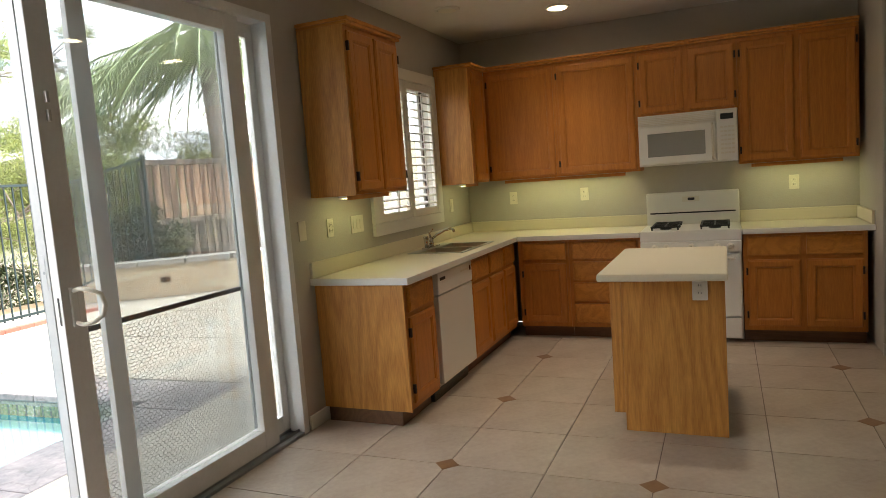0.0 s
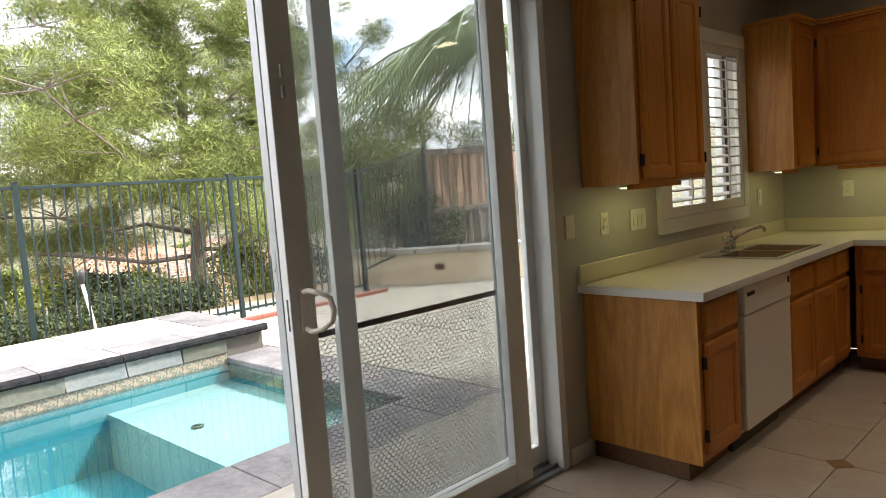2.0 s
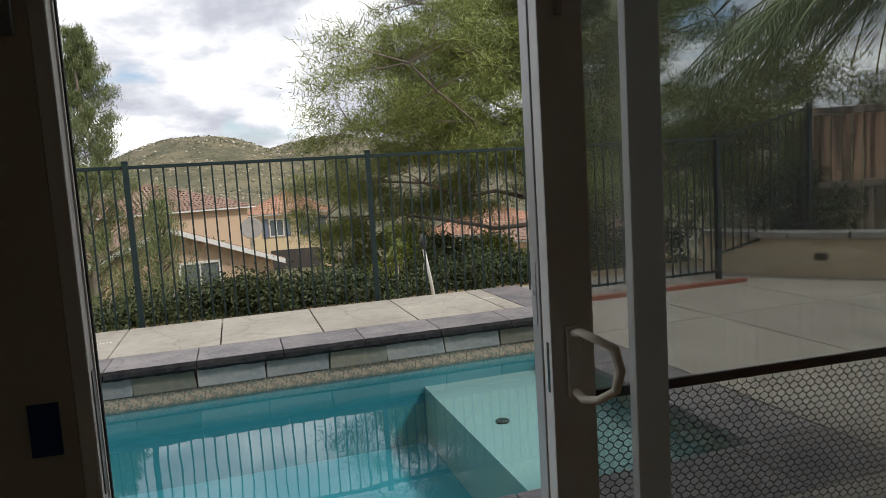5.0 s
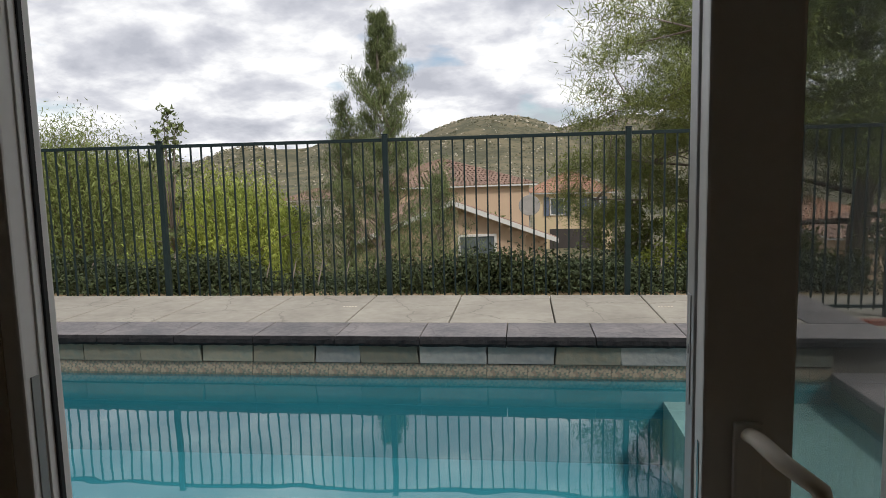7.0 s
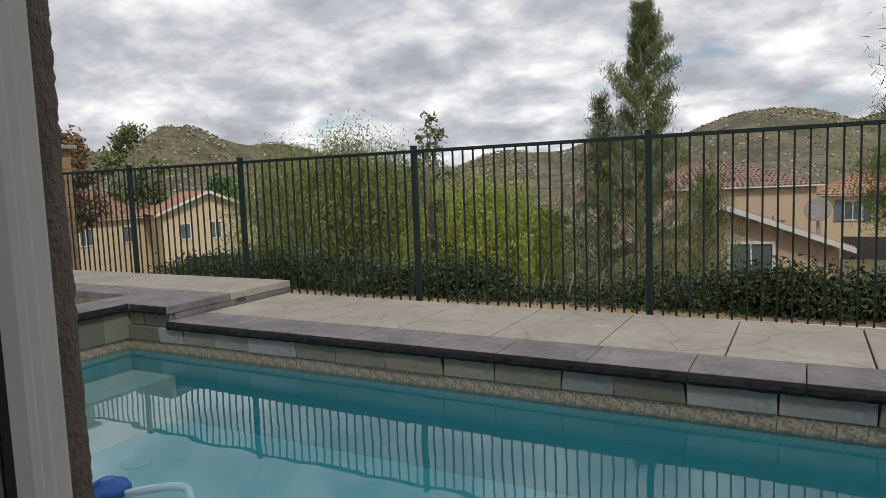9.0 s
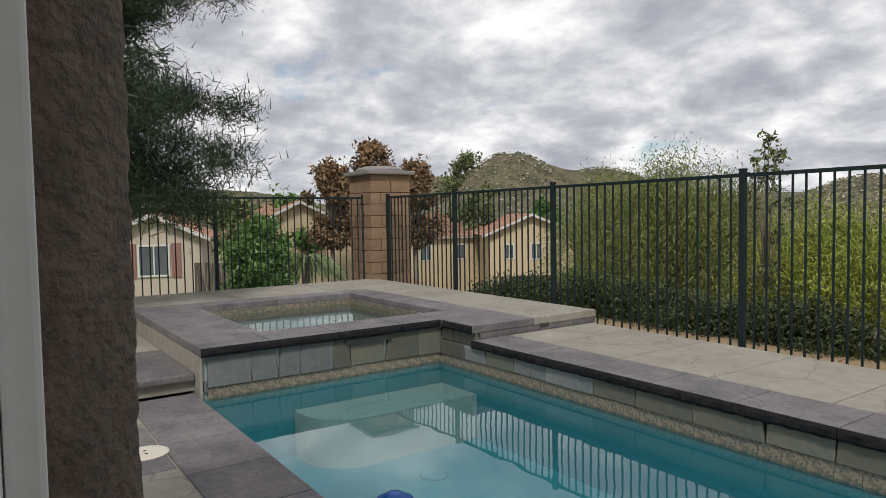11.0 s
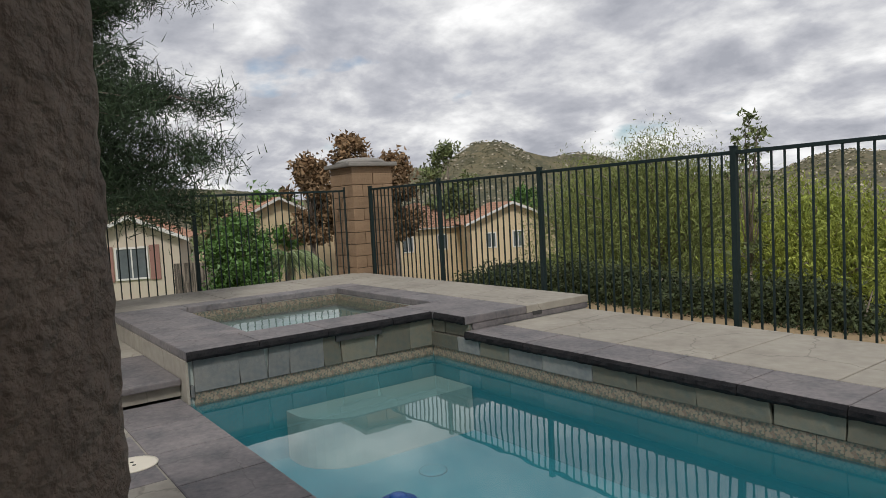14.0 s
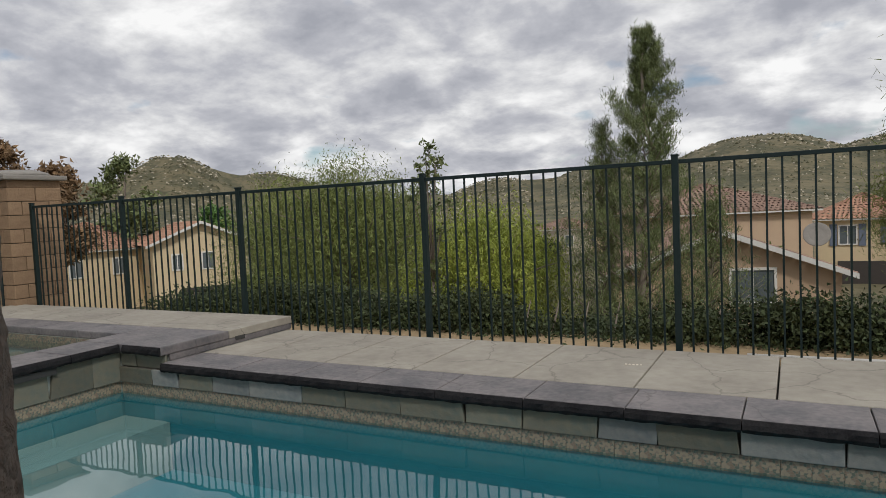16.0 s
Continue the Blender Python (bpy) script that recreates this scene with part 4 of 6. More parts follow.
def band(parent, m, length, z0, z1, wmin, wmax, deep=0.03, slant=0.016):
    x = 0.0
    while x < length - 0.02:
        w = min(rng.uniform(wmin, wmax), length - x)
        if length - x - w < 0.12:
            w = length - x
        s = rng.uniform(-slant, slant)
        bm = B(0.004, 0, z0, w - 0.004, deep + rng.uniform(-0.006, 0.006), z1, bevel=0.007)
        for v in bm.verts:
            if v.co.z > (z0 + z1) / 2:
                v.co.x += s * (0 if x == 0 or x + w >= length - 0.01 else 1)
        ob = part("stone", bm, rng.choice(M_STONES if slant > 0.02 else M_STONES[:2] + M_STONES[:1]), parent)
        ob.matrix_basis = m @ T(x, 0, 0)
        x += w


def tiles(parent, m, length, z0, z1):
    n = int(length / 0.152)
    me = mesh_of(B(-0.0758, 0, z0, 0.0758, 0.012, z1, bevel=0.001), "tile", M_WTILE)
    for k in range(n):
        sharer("tile", me, parent, m @ T((k + 0.5) * length / n, 0, 0))


south = pose(EAST, FAR + 0.04, 0, 0, 0, 180)
band(wallf, south, EAST - WEST, -0.012, DECK - 0.076, 0.33, 0.62)
tiles(wallf, south, EAST - WEST, -0.122, -0.018)
eastm = pose(EAST + 0.0, NEAR, 0, 0, 0, 90)
tiles(wallf, eastm, FAR - NEAR, -0.24, -0.122)

# patio at the house level
bm = bmesh.new()
box(bm, -12.0, -2.5, -0.6, 9.6, NEAR - 0.26, PATIO - 0.06)
box(bm, EAST + 0.21, NEAR - 0.26, -0.6, 9.6, 7.2, PATIO - 0.06)
yard_setting("patio_base", bm, M_MORTAR, "bedding under the patio slabs")
patio = thing("patio", "grey stamped-concrete patio slabs round the pool", "patio", m=YARD, kind="structure")
us = cuts(-9.7, 9.5, 1.5)
rects = [(a, b, v0, v1) for a, b in zip(us, us[1:]) for v0, v1 in ((-0.9, 0.22), (0.22, 1.02))]
rects = [(a, b, c, 0.915 if d > 0.9 and b < -5.05 else d) for a, b, c, d in rects]
slabs(patio, rects, M_DECK, PATIO - 0.059, PATIO, "slab", 0.005, 0.004)
us = cuts(EAST + 0.5, 9.5, 1.4)
slabs(patio, [(a, b, v0, v1) for a, b in zip(us, us[1:]) for v0, v1 in ((1.02, 2.6), (2.6, 4.2), (4.2, 5.7), (5.7, 7.1))], M_DECK, PATIO - 0.059, PATIO, "slab", 0.012)
us = cuts(-5.12, EAST + 0.5, 0.62)
for a, b in zip(us, us[1:]):
    part("coping_stone", B(a + 0.003, 1.02, PATIO - 0.059, b - 0.003, NEAR, PATIO + 0.001, bevel=0.012), M_COPING, patio)
vs = cuts(NEAR, FAR + 0.4, 0.62)
for a, b in zip(vs, vs[1:]):
    part("coping_stone", B(EAST - 0.01, a + 0.003, PATIO - 0.059, EAST + 0.49, b - 0.003, PATIO + 0.001, bevel=0.012), M_COPING, patio)
slabs(patio, [(-4.35, -3.35, 0.23, 1.012)], M_COPING, PATIO - 0.05, PATIO + 0.004, "slab", 0.01)
t = thing("skimmer_lid", "round cream skimmer lid set in the coping", "lid", m=YARD @ T(-3.74, 0.90, PATIO + 0.004))
part("cover", spin(bmesh.new(), [(0.145, 0), (0.145, 0.006), (0.12, 0.009), (0.02, 0.009)], 28), M_CREAM, t)
for du in (-0.03, 0.03):
    part("finger_hole", spin(bmesh.new(), [(0.012, 0.009), (0.012, 0.0095)], 12, at=(du, 0, 0)), M_DARK, t)
t = thing("valve_lid", "small round cream valve lid in the patio", "lid", m=YARD @ T(-4.75, 0.45, PATIO + 0.001))
part("cover", spin(bmesh.new(), [(0.075, 0), (0.075, 0.005), (0.06, 0.007)], 20), M_CREAM, t)

# spa
SU0, SU1, SV0, SV1 = -7.85, -5.5, 2.29, 4.45
bm = bmesh.new()
S0 = -9.6
for a in ((S0, SU0, 1.60, 5.8), (SU1, WEST - 0.035, 1.60, 4.3), (SU0, SU1, 1.60, SV0), (SU0, SU1, SV1, 5.8), (SU1, -4.43, SV1, 5.8), (SU1, -4.43, FAR + 0.1, SV1)):
    box(bm, a[0], a[2], -1.5, a[1], a[3], SPA - 0.081)
box(bm, SU0, SV0, -1.5, SU1, SV1, -0.75)
yard_setting("spa_base", bm, M_SHELF, "plastered core of the raised spa")
spa = thing("spa", "raised spa deck with slate coping round a square basin", "spa", m=YARD, kind="structure")
slabs(spa, [(S0, -8.2, 1.58, 3.0), (S0, -8.2, 3.0, 4.4), (S0, -8.2, 4.4, 5.82), (-8.2, -6.9, SV1 + 0.42, 5.82), (-6.9, -5.6, SV1 + 0.42, 5.82), (-5.6, -4.4, 4.87, 5.82)], M_DECK, SPA - 0.08, SPA, "slab", 0.012)
rects = [(-8.2, SU0, a, b) for a, b in ((1.58, 2.4), (2.4, 3.35), (3.35, SV1 + 0.42))]
rects += [(a, b, 1.58, SV0) for a, b in ((SU0, -7.0), (-7.0, -6.2), (-6.2, -5.5))]
rects += [(a, b, SV1, SV1 + 0.42) for a, b in ((SU0, -6.95), (-6.95, -6.2), (-6.2, SU1))]
rects += [(SU1, WEST + 0.03, a, b) for a, b in ((1.58, 2.2), (2.2, 2.86), (2.86, 3.57), (3.57, FAR))]
rects += [(SU1, -4.4, FAR - 0.005, 4.87)]
slabs(spa, rects, M_COPING, SPA - 0.08, SPA + 0.001, "coping_stone", 0.006, 0.012)
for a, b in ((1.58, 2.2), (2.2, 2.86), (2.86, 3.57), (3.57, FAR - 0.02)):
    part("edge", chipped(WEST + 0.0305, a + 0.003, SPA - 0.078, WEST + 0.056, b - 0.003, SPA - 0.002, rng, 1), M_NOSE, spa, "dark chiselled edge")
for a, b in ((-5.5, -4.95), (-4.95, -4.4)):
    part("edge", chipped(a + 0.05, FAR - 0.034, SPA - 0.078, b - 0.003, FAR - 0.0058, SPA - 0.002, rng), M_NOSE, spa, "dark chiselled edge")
for a in ((SU0 + 0.001, SU0 + 0.014, SV0, SV1), (SU1 - 0.014, SU1 - 0.001, SV0, SV1), (SU0 + 0.015, SU1 - 0.015, SV0 + 0.001, SV0 + 0.014), (SU0 + 0.015, SU1 - 0.015, SV1 - 0.014, SV1 - 0.001)):
    part("tile_band", B(a[0], a[2], 0.10, a[1], a[3], SPA - 0.082), M_WTILE, spa)
ws = thing("spa_wall", "upright natural stone facing of the raised spa", "wall", m=YARD, kind="structure")
band(ws, pose(WEST - 0.033, FAR + 0.03, 0, 0, 0, -90), FAR - 1.61, -0.012, SPA - 0.082, 0.14, 0.40, slant=0.045)
tiles(ws, pose(WEST - 0.033, FAR + 0.03, 0, 0, 0, -90), FAR - 1.61, -0.122, -0.018)
band(ws, pose(-4.41, FAR + 0.075, 0, 0, 0, 180), 0.6, DECK - 0.07, SPA - 0.082, 0.2, 0.4)
part("spillway", B(WEST - 0.02, 2.95, SPA - 0.14, WEST + 0.03, 3.45, SPA - 0.083, bevel=0.004), M_DARK, ws, "dark slot of the spillway")
side = part("deck_side", B(-4.43, FAR + 0.1, DECK + 0.001, -4.405, 5.8, SPA - 0.082), M_COPING, ws)
part("side_light", B(-4.4045, 4.95, DECK + 0.03, -4.398, 5.08, SPA - 0.07, bevel=0.002), M_DARK, ws, "dark square light cover")
ob = yard_setting("water_spa", sheet(SU0 + 0.002, SV0 + 0.002, SU1 - 0.002, SV1 - 0.002, 0.195), M_SPAWATER, "green-tinted still spa water")
ob.visible_shadow = False
yard_setting("spa_bench", B(SU0 + 0.016, SV0 + 0.016, -0.74, SU1 - 0.016, SV0 + 0.5, -0.25, bevel=0.03), M_SHELF, "plastered bench in the spa")
yard_setting("spa_seat", spin(bmesh.new(), [(0.40, -0.3), (0.42, 0.02), (0.40, 0.06), (0.1, 0.065)], 32, at=(-7.25, 3.75, 0)), M_SHELF, "round plastered seat under the spa water")
st = thing("spa_step", "slate-topped concrete step beside the spa", "step", m=YARD, kind="structure")
part("riser", B(-9.3, 0.94, PATIO + 0.001, -5.2, 1.575, STEP - 0.06), M_DECK, st)
slabs(st, [(-9.32, -7.9, 0.92, 1.577), (-7.9, -6.5, 0.92, 1.577)], M_DECK, STEP - 0.059, STEP, "slab", 0.01)
slabs(st, [(-6.5, -5.14, 0.92, 1.577)], M_COPING, STEP - 0.059, STEP, "slab", 0.01, 0.012)
part("spa_side", B(S0, 1.578, PATIO - 0.04, -5.004, 1.599, SPA - 0.082), M_DECK, st)
band(st, pose(-5.1, 1.61, 0, 0, 0, 0), 0.1, -0.05, 0.05, 0.1, 0.1)

# pool cleaner: a blue floating head and its hose
t = thing("pool_cleaner", "blue pool cleaner float with a pale hose in the pool", "pool cleaner", m=YARD @ T(-2.22, 1.86, WATER))
part("float", spin(bmesh.new(), [(0.05, -0.06), (0.10, -0.05), (0.115, 0.0), (0.10, 0.03), (0.05, 0.045), (0.045, 0.06), (0.02, 0.065)], 24), M_BLUE, t)
pts = [(0.1 + 0.28 * k / 8, 0.02 + 0.22 * math.sin(k / 8 * 2.2), -0.012 - 0.03 * (k / 8)) for k in range(9)]
pts += [(0.38 + 0.6 * k / 6, 0.20 - 0.75 * (k / 6) ** 1.5, -0.05 - 0.04 * k) for k in range(1, 7)]
part("hose", tube(bmesh.new(), pts, 0.022, 10), M_HOSE, t, "pale blue ribbed hose")


# ---- iron fence ----
def fence_run(points, top, foot, pitch=0.118):
    """One fence: a post at each point, with rails and pickets between them."""
    t = thing("iron_fence", "dark green steel picket fence round the yard", "fence", "yard fences", YARD)
    picket = mesh_of(B(-0.008, -0.008, foot - 0.02, 0.008, 0.008, top - 0.005), "picket", M_FENCE)
    post = bmesh.new()
    box(post, -0.027, -0.027, foot - 0.4, 0.027, 0.027, top + 0.045, bevel=0.003)
    box(post, -0.032, -0.032, top + 0.0455, 0.032, 0.032, top + 0.06, bevel=0.005)
    post = mesh_of(post, "post", M_FENCE)
    for p in points:
        sharer("post", post, t, T(p[0], p[1], p[2] if len(p) > 2 else 0))
    for a, b in zip(points, points[1:]):
        d = Vector((b[0] - a[0], b[1] - a[1], (b[2] if len(b) > 2 else 0) - (a[2] if len(a) > 2 else 0)))
        flat = math.hypot(d.x, d.y)
        turn = math.degrees(math.atan2(d.y, d.x))
        lift = Matrix.Translation((a[0], a[1], a[2] if len(a) > 2 else 0)) @ pose(0, 0, 0, 0, 0, turn)
        shear = Matrix(((1, 0, 0, 0), (0, 1, 0, 0), (d.z / flat, 0, 1, 0), (0, 0, 0, 1)))
        for z0, z1 in ((top - 0.02, top + 0.015), (foot, foot + 0.03)):
            bm = B(0.03, -0.016, z0, flat - 0.03, 0.016, z1, bevel=0.003, m=shear)
            part("rail", bm, M_FENCE, t).matrix_basis = lift
        n = round(flat / pitch)
        for k in range(1, n):
            sharer("picket", picket, t, lift @ T(flat * k / n, 0, d.z * k / n))
    return t


V = FENCE_V
fence_run([(-9.35, V), (-7.35, V), (-5.245, V), (-2.72, V), (-0.27, V), (2.16, V), (4.6, V), (6.75, V)], 1.775, 0.03)
fence_run([(6.75, V + 0.02), (8.1, V - 0.15, 0.35)], 1.775, 0.25)
fence_run([(-9.75, 5.7), (-9.75, 3.1), (-9.75, 0.45), (-9.75, -2.0)], 1.775, 0.03)


# ---- land and distance ----
EYE = Vector((1.0, -0.3, 1.44))


def afar(az, dist, z=0.0):
    """A place at a bearing from the door (degrees to the right of +y) and a distance."""
    return Vector((EYE.x + dist * math.sin(radians(az)), EYE.y + dist * math.cos(radians(az)), z))


M_LAND = material("dry_hillside", (0.16, 0.135, 0.075), 0.95, spots=(0.065, 0.066, 0.033), scale=0.055, amount=0.95, bump=0.6, bump_scale=0.25, ramp=(0.42, 0.58))
M_DIRT = material("dirt", (0.36, 0.26, 0.15), 0.95, spots=(0.26, 0.19, 0.10), scale=2.5, amount=0.8, bump=0.02, bump_scale=12)
M_LAWN = material("lawn", (0.09, 0.17, 0.04), 0.95, scale=2, amount=0.5)
M_ROCK = material("pale_boulder", (0.45, 0.40, 0.31), 0.9, spots=(0.32, 0.28, 0.21), scale=0.6, amount=0.7, random_island=0.25)
M_SCRUB = material("scrub", (0.062, 0.066, 0.030), 0.95, spots=(0.105, 0.09, 0.05), scale=0.4, amount=0.7, random_island=0.3)
M_ROOF = material("terracotta_tile", (0.42, 0.235, 0.155), 0.8, spots=(0.29, 0.16, 0.105), scale=2.0, amount=0.8, random_island=0.18)
M_ROOFB = material("brown_tile", (0.30, 0.20, 0.15), 0.85, spots=(0.22, 0.14, 0.11), scale=2.0, amount=0.8, random_island=0.15)
M_YELLOW = material("cream_stucco", (0.66, 0.53, 0.34), 0.9, spots=(0.59, 0.47, 0.30), scale=1.2, amount=0.5)
M_TAN = material("tan_stucco", (0.53, 0.38, 0.26), 0.9, spots=(0.47, 0.34, 0.235), scale=1.2, amount=0.5)
M_PALE = material("pale_stucco", (0.58, 0.50, 0.40), 0.9, scale=1.2, amount=0.2)
M_SHUTTER = material("blue_grey_shutter", (0.15, 0.18, 0.24), 0.7)
M_RSHUTTER = material("rose_shutter", (0.33, 0.17, 0.14), 0.7)
M_PANE = material("far_window_pane", (0.10, 0.12, 0.13), 0.1, spots=(0.2, 0.22, 0.23), scale=0.7)
M_GARAGE = material("garage_shade", (0.06, 0.05, 0.045), 0.7)
M_WHITEP = material("white_paint", (0.72, 0.70, 0.66), 0.6, scale=4, amount=0.2)
M_BARK = material("bark", (0.19, 0.15, 0.12), 0.95, spots=(0.30, 0.25, 0.21), scale=9, amount=0.8, bump=0.03, bump_scale=18, stretch=(1, 1, 0.3))
M_PINE = material("pine_needles", (0.25, 0.28, 0.066), 0.7, spots=(0.11, 0.15, 0.042), scale=1.2, amount=0.9, random_island=0.45)
# needle colour darkened to stand for a pine seen against the light
M_PINE_SHADED = material("shaded_pine_needles", (0.038, 0.065, 0.026), 0.75, spots=(0.02, 0.04, 0.016), scale=1.2, amount=0.9, random_island=0.45)
M_CONI = material("conifer_needles", (0.17, 0.20, 0.075), 0.75, spots=(0.10, 0.135, 0.05), scale=1.5, amount=0.8, random_island=0.4)
M_PEPPER = material("pepper_leaves", (0.33, 0.36, 0.055), 0.7, spots=(0.20, 0.26, 0.045), scale=0.8, amount=0.9, random_island=0.35)
M_PEPPERD = material("deep_pepper_leaves", (0.21, 0.24, 0.06), 0.7, spots=(0.115, 0.15, 0.04), scale=0.8, amount=0.9, random_island=0.35)
M_RUST = material("rusty_leaves", (0.26, 0.16, 0.08), 0.8, spots=(0.15, 0.10, 0.055), scale=0.7, amount=0.8, random_island=0.4)
M_HEDGE = material("hedge_leaves", (0.030, 0.046, 0.015), 0.75, spots=(0.065, 0.082, 0.025), scale=0.9, amount=0.8, random_island=0.4)
M_CITRUS = material("citrus_leaves", (0.07, 0.16, 0.03), 0.5, spots=(0.12, 0.22, 0.05), scale=1.0, amount=0.8, random_island=0.35)
M_PALM = material("palm_fronds", (0.24, 0.29, 0.13), 0.55, spots=(0.11, 0.16, 0.06), scale=2.0, amount=0.8, random_island=0.3)
M_FENCEW = wood("weathered_boards", (0.46, 0.30, 0.20), (0.10, 0.065, 0.048), 2, scale=5, rough=0.9, contrast=0.42, ring=0.2)
M_FENCEG = wood("greyed_boards", (0.27, 0.22, 0.18), (0.06, 0.05, 0.042), 2, scale=5, rough=0.9, contrast=0.42, ring=0.2)
M_BLOCK = material("tan_block", (0.34, 0.23, 0.14), 0.9, spots=(0.24, 0.155, 0.095), scale=6, amount=0.8, bump=0.012, bump_scale=25, random_tint=0.14)
M_CAP = material("grey_cap", (0.30, 0.28, 0.25), 0.85, spots=(0.2, 0.19, 0.18), scale=5, bump=0.006, bump_scale=25)
M_SEAT = material("cream_wall_stucco", (0.52, 0.42, 0.29), 0.9, spots=(0.45, 0.36, 0.25), scale=3, amount=0.6, bump=0.004, bump_scale=50)
M_REDBRICK = material("red_brick", (0.26, 0.09, 0.06), 0.9, scale=8, bump=0.004, random_tint=0.15)
M_RED = material("red_car_paint", (0.45, 0.02, 0.02), 0.2, coat=0.6, scale=3, amount=0.1)
M_TYRE = material("tyre", (0.02, 0.02, 0.02), 0.8)


def height(x, y):
    """The land: a house pad, a slope down past the fence, a valley floor, and hills."""
    p = YARD.inverted() @ Vector((x, y, 0))
    u, v = p.x, p.y
    if -11.0 < u < 9.8 and v < 6.35:
        edge = min(u + 11.0, 9.8 - u, 6.35 - v)
        if v < 5.75 and u > -9.65:
            return -1.7
        return -0.14
    out = max(-11.0 - u, u - 9.8, v - 7.6, 0.0)
    z = -0.14 - 0.30 * max(0.0, out - 0.6)
    z = max(z, -4.9)
    r, az = math.hypot(x, y), math.degrees(math.atan2(x, y))
    if r > 120:
        f = min(1.0, (r - 120) / 130.0)
        h = 0.0
        for a, w, d, dw, e in ((-53.0, 6.2, 560, 150, 5.9), (-45.5, 7, 620, 150, 4.1), (-60, 7, 700, 160, 3.9), (-5.5, 10.0, 520, 170, 5.3), (-17.0, 8.0, 560, 170, 3.7), (-26.0, 6.0, 560, 170, 3.0), (5, 11, 560, 180, 4.8), (22, 12, 480, 170, 3.2), (38, 14, 430, 160, 4.5), (58, 18, 430, 160, 5.5), (-32, 9, 1500, 350, 1.6), (-38, 6, 1700, 300, 1.4), (-78, 10, 700, 200, 3.0), (-95, 14, 700, 220, 4.0)):
            h = max(h, d * math.tan(radians(e)) * math.exp(-((az - a) / w) ** 2 * 0.9) * math.exp(-((r - d) / dw) ** 2))
        n = noise.fractal(Vector((x / 90, y / 90, 3.1)), 1.0, 2.0, 5)
        z = -4.9 + f * (h * (1 + 0.05 * n) + 1.2 * n)
    else:
        z += 0.12 * noise.noise(Vector((x / 3, y / 3, 0))) * min(1.0, out / 3.0)
    return z


def land_axis(fine, step, far):
    xs, x, s = [], 0.0, step
    while x < far:
        xs.append(x)
        if x > fine:
            s *= 1.085
        x += s
    return [-a for a in xs[:0:-1]] + xs


ax = land_axis(15, 0.5, 2600)
verts = [(x, y, height(x, y)) for y in ax for x in ax]
n = len(ax)
faces = [(j * n + i, j * n + i + 1, (j + 1) * n + i + 1, (j + 1) * n + i) for j in range(n - 1) for i in range(n - 1)]
me = bpy.data.meshes.new("ground")
me.from_pydata(verts, [], faces)
me.materials.append(M_LAND)
me.materials.append(M_DIRT)
for f in me.polygons:
    f.use_smooth = True
    c = f.center
    if math.hypot(c.x, c.y) < 16 and c.z > -1.3:
        f.material_index = 1
tagged(new("ground", me), "dry scrubby slope and hills beyond the yard", "ground", kind="structure")


# boulders and scrub on the hills
def scatter(name, count, seed, mat, size, label, span, dist):
    r = np.random.RandomState(seed)
    verts, faces = [], []
    base = [(1, 0, -0.2), (0.3, 0.95, -0.2), (-0.8, 0.6, -0.2), (-0.8, -0.6, -0.2), (0.3, -0.95, -0.2), (0.1, 0.1, 0.9)]
    for _ in range(count):
        az, d = r.uniform(*span), r.uniform(*dist)
        p = afar(az, d)
        z = height(p.x, p.y)
        if z < -3:
            continue
        s = size * r.uniform(0.4, 1.3) * d / 500
        k = len(verts)
        for b in base:
            verts.append((p.x + b[0] * s * r.uniform(0.7, 1.3), p.y + b[1] * s * r.uniform(0.7, 1.3), z + b[2] * s * r.uniform(0.6, 1.0)))
        faces += [(k + i, k + (i + 1) % 5, k + 5) for i in range(5)]
    me = bpy.data.meshes.new(name)
    me.from_pydata(verts, [], faces)
    me.materials.append(mat)
    return tagged(new(name, me), label, name, kind="stuff")


scatter("boulders", 7000, 3, M_ROCK, 1.05, "pale boulders strewn over the hillsides", (-70, 60), (230, 640))
scatter("scrub", 22000, 5, M_SCRUB, 1.0, "low dark scrub on the hillsides", (-100, 60), (200, 660))


# ---- plants ----
def leaf_mesh(name, centres, spreads, counts, size, slim, mat, seed, hang=0.0, fold=None):
    """Many small leaves in uneven clumps; hang draws them downwards."""
    r = np.random.RandomState(seed)
    pos = np.concatenate([np.array(c) + r.normal(0, 1, (k, 3)) * np.array(s) for c, s, k in zip(centres, spreads, counts)])
    k = len(pos)
    d = r.normal(0, 1, (k, 3))
    d[:, 2] -= hang * 2.5
    d /= np.linalg.norm(d, axis=1, keepdims=True)
    side = np.cross(d, r.normal(0, 1, (k, 3)))
    side /= np.linalg.norm(side, axis=1, keepdims=True) + 1e-9
    length = size * r.uniform(0.6, 1.4, (k, 1))
    a = pos - side * length * slim
    b = pos + side * length * slim
    c = pos + d * length
    verts = np.stack([a, b, c], 1).reshape(-1, 3)
    me = bpy.data.meshes.new(name)
    me.from_pydata(verts.tolist(), [], np.arange(3 * k).reshape(-1, 3).tolist())
    me.materials.append(mat)
    return me


def limb(bm, a, b, r0, r1, r, sag=0.0, n=5, wob=0.03):
    a, b = Vector(a), Vector(b)
    pts = [a.lerp(b, k / n) + Vector((r.uniform(-1, 1), r.uniform(-1, 1), r.uniform(-1, 1))) * (b - a).length * wob * (0 < k < n) + Vector((0, 0, -sag * math.sin(math.pi * k / n))) for k in range(n + 1)]
    tube(bm, pts, [r0 + (r1 - r0) * k / n for k in range(n + 1)], 7)
    return pts


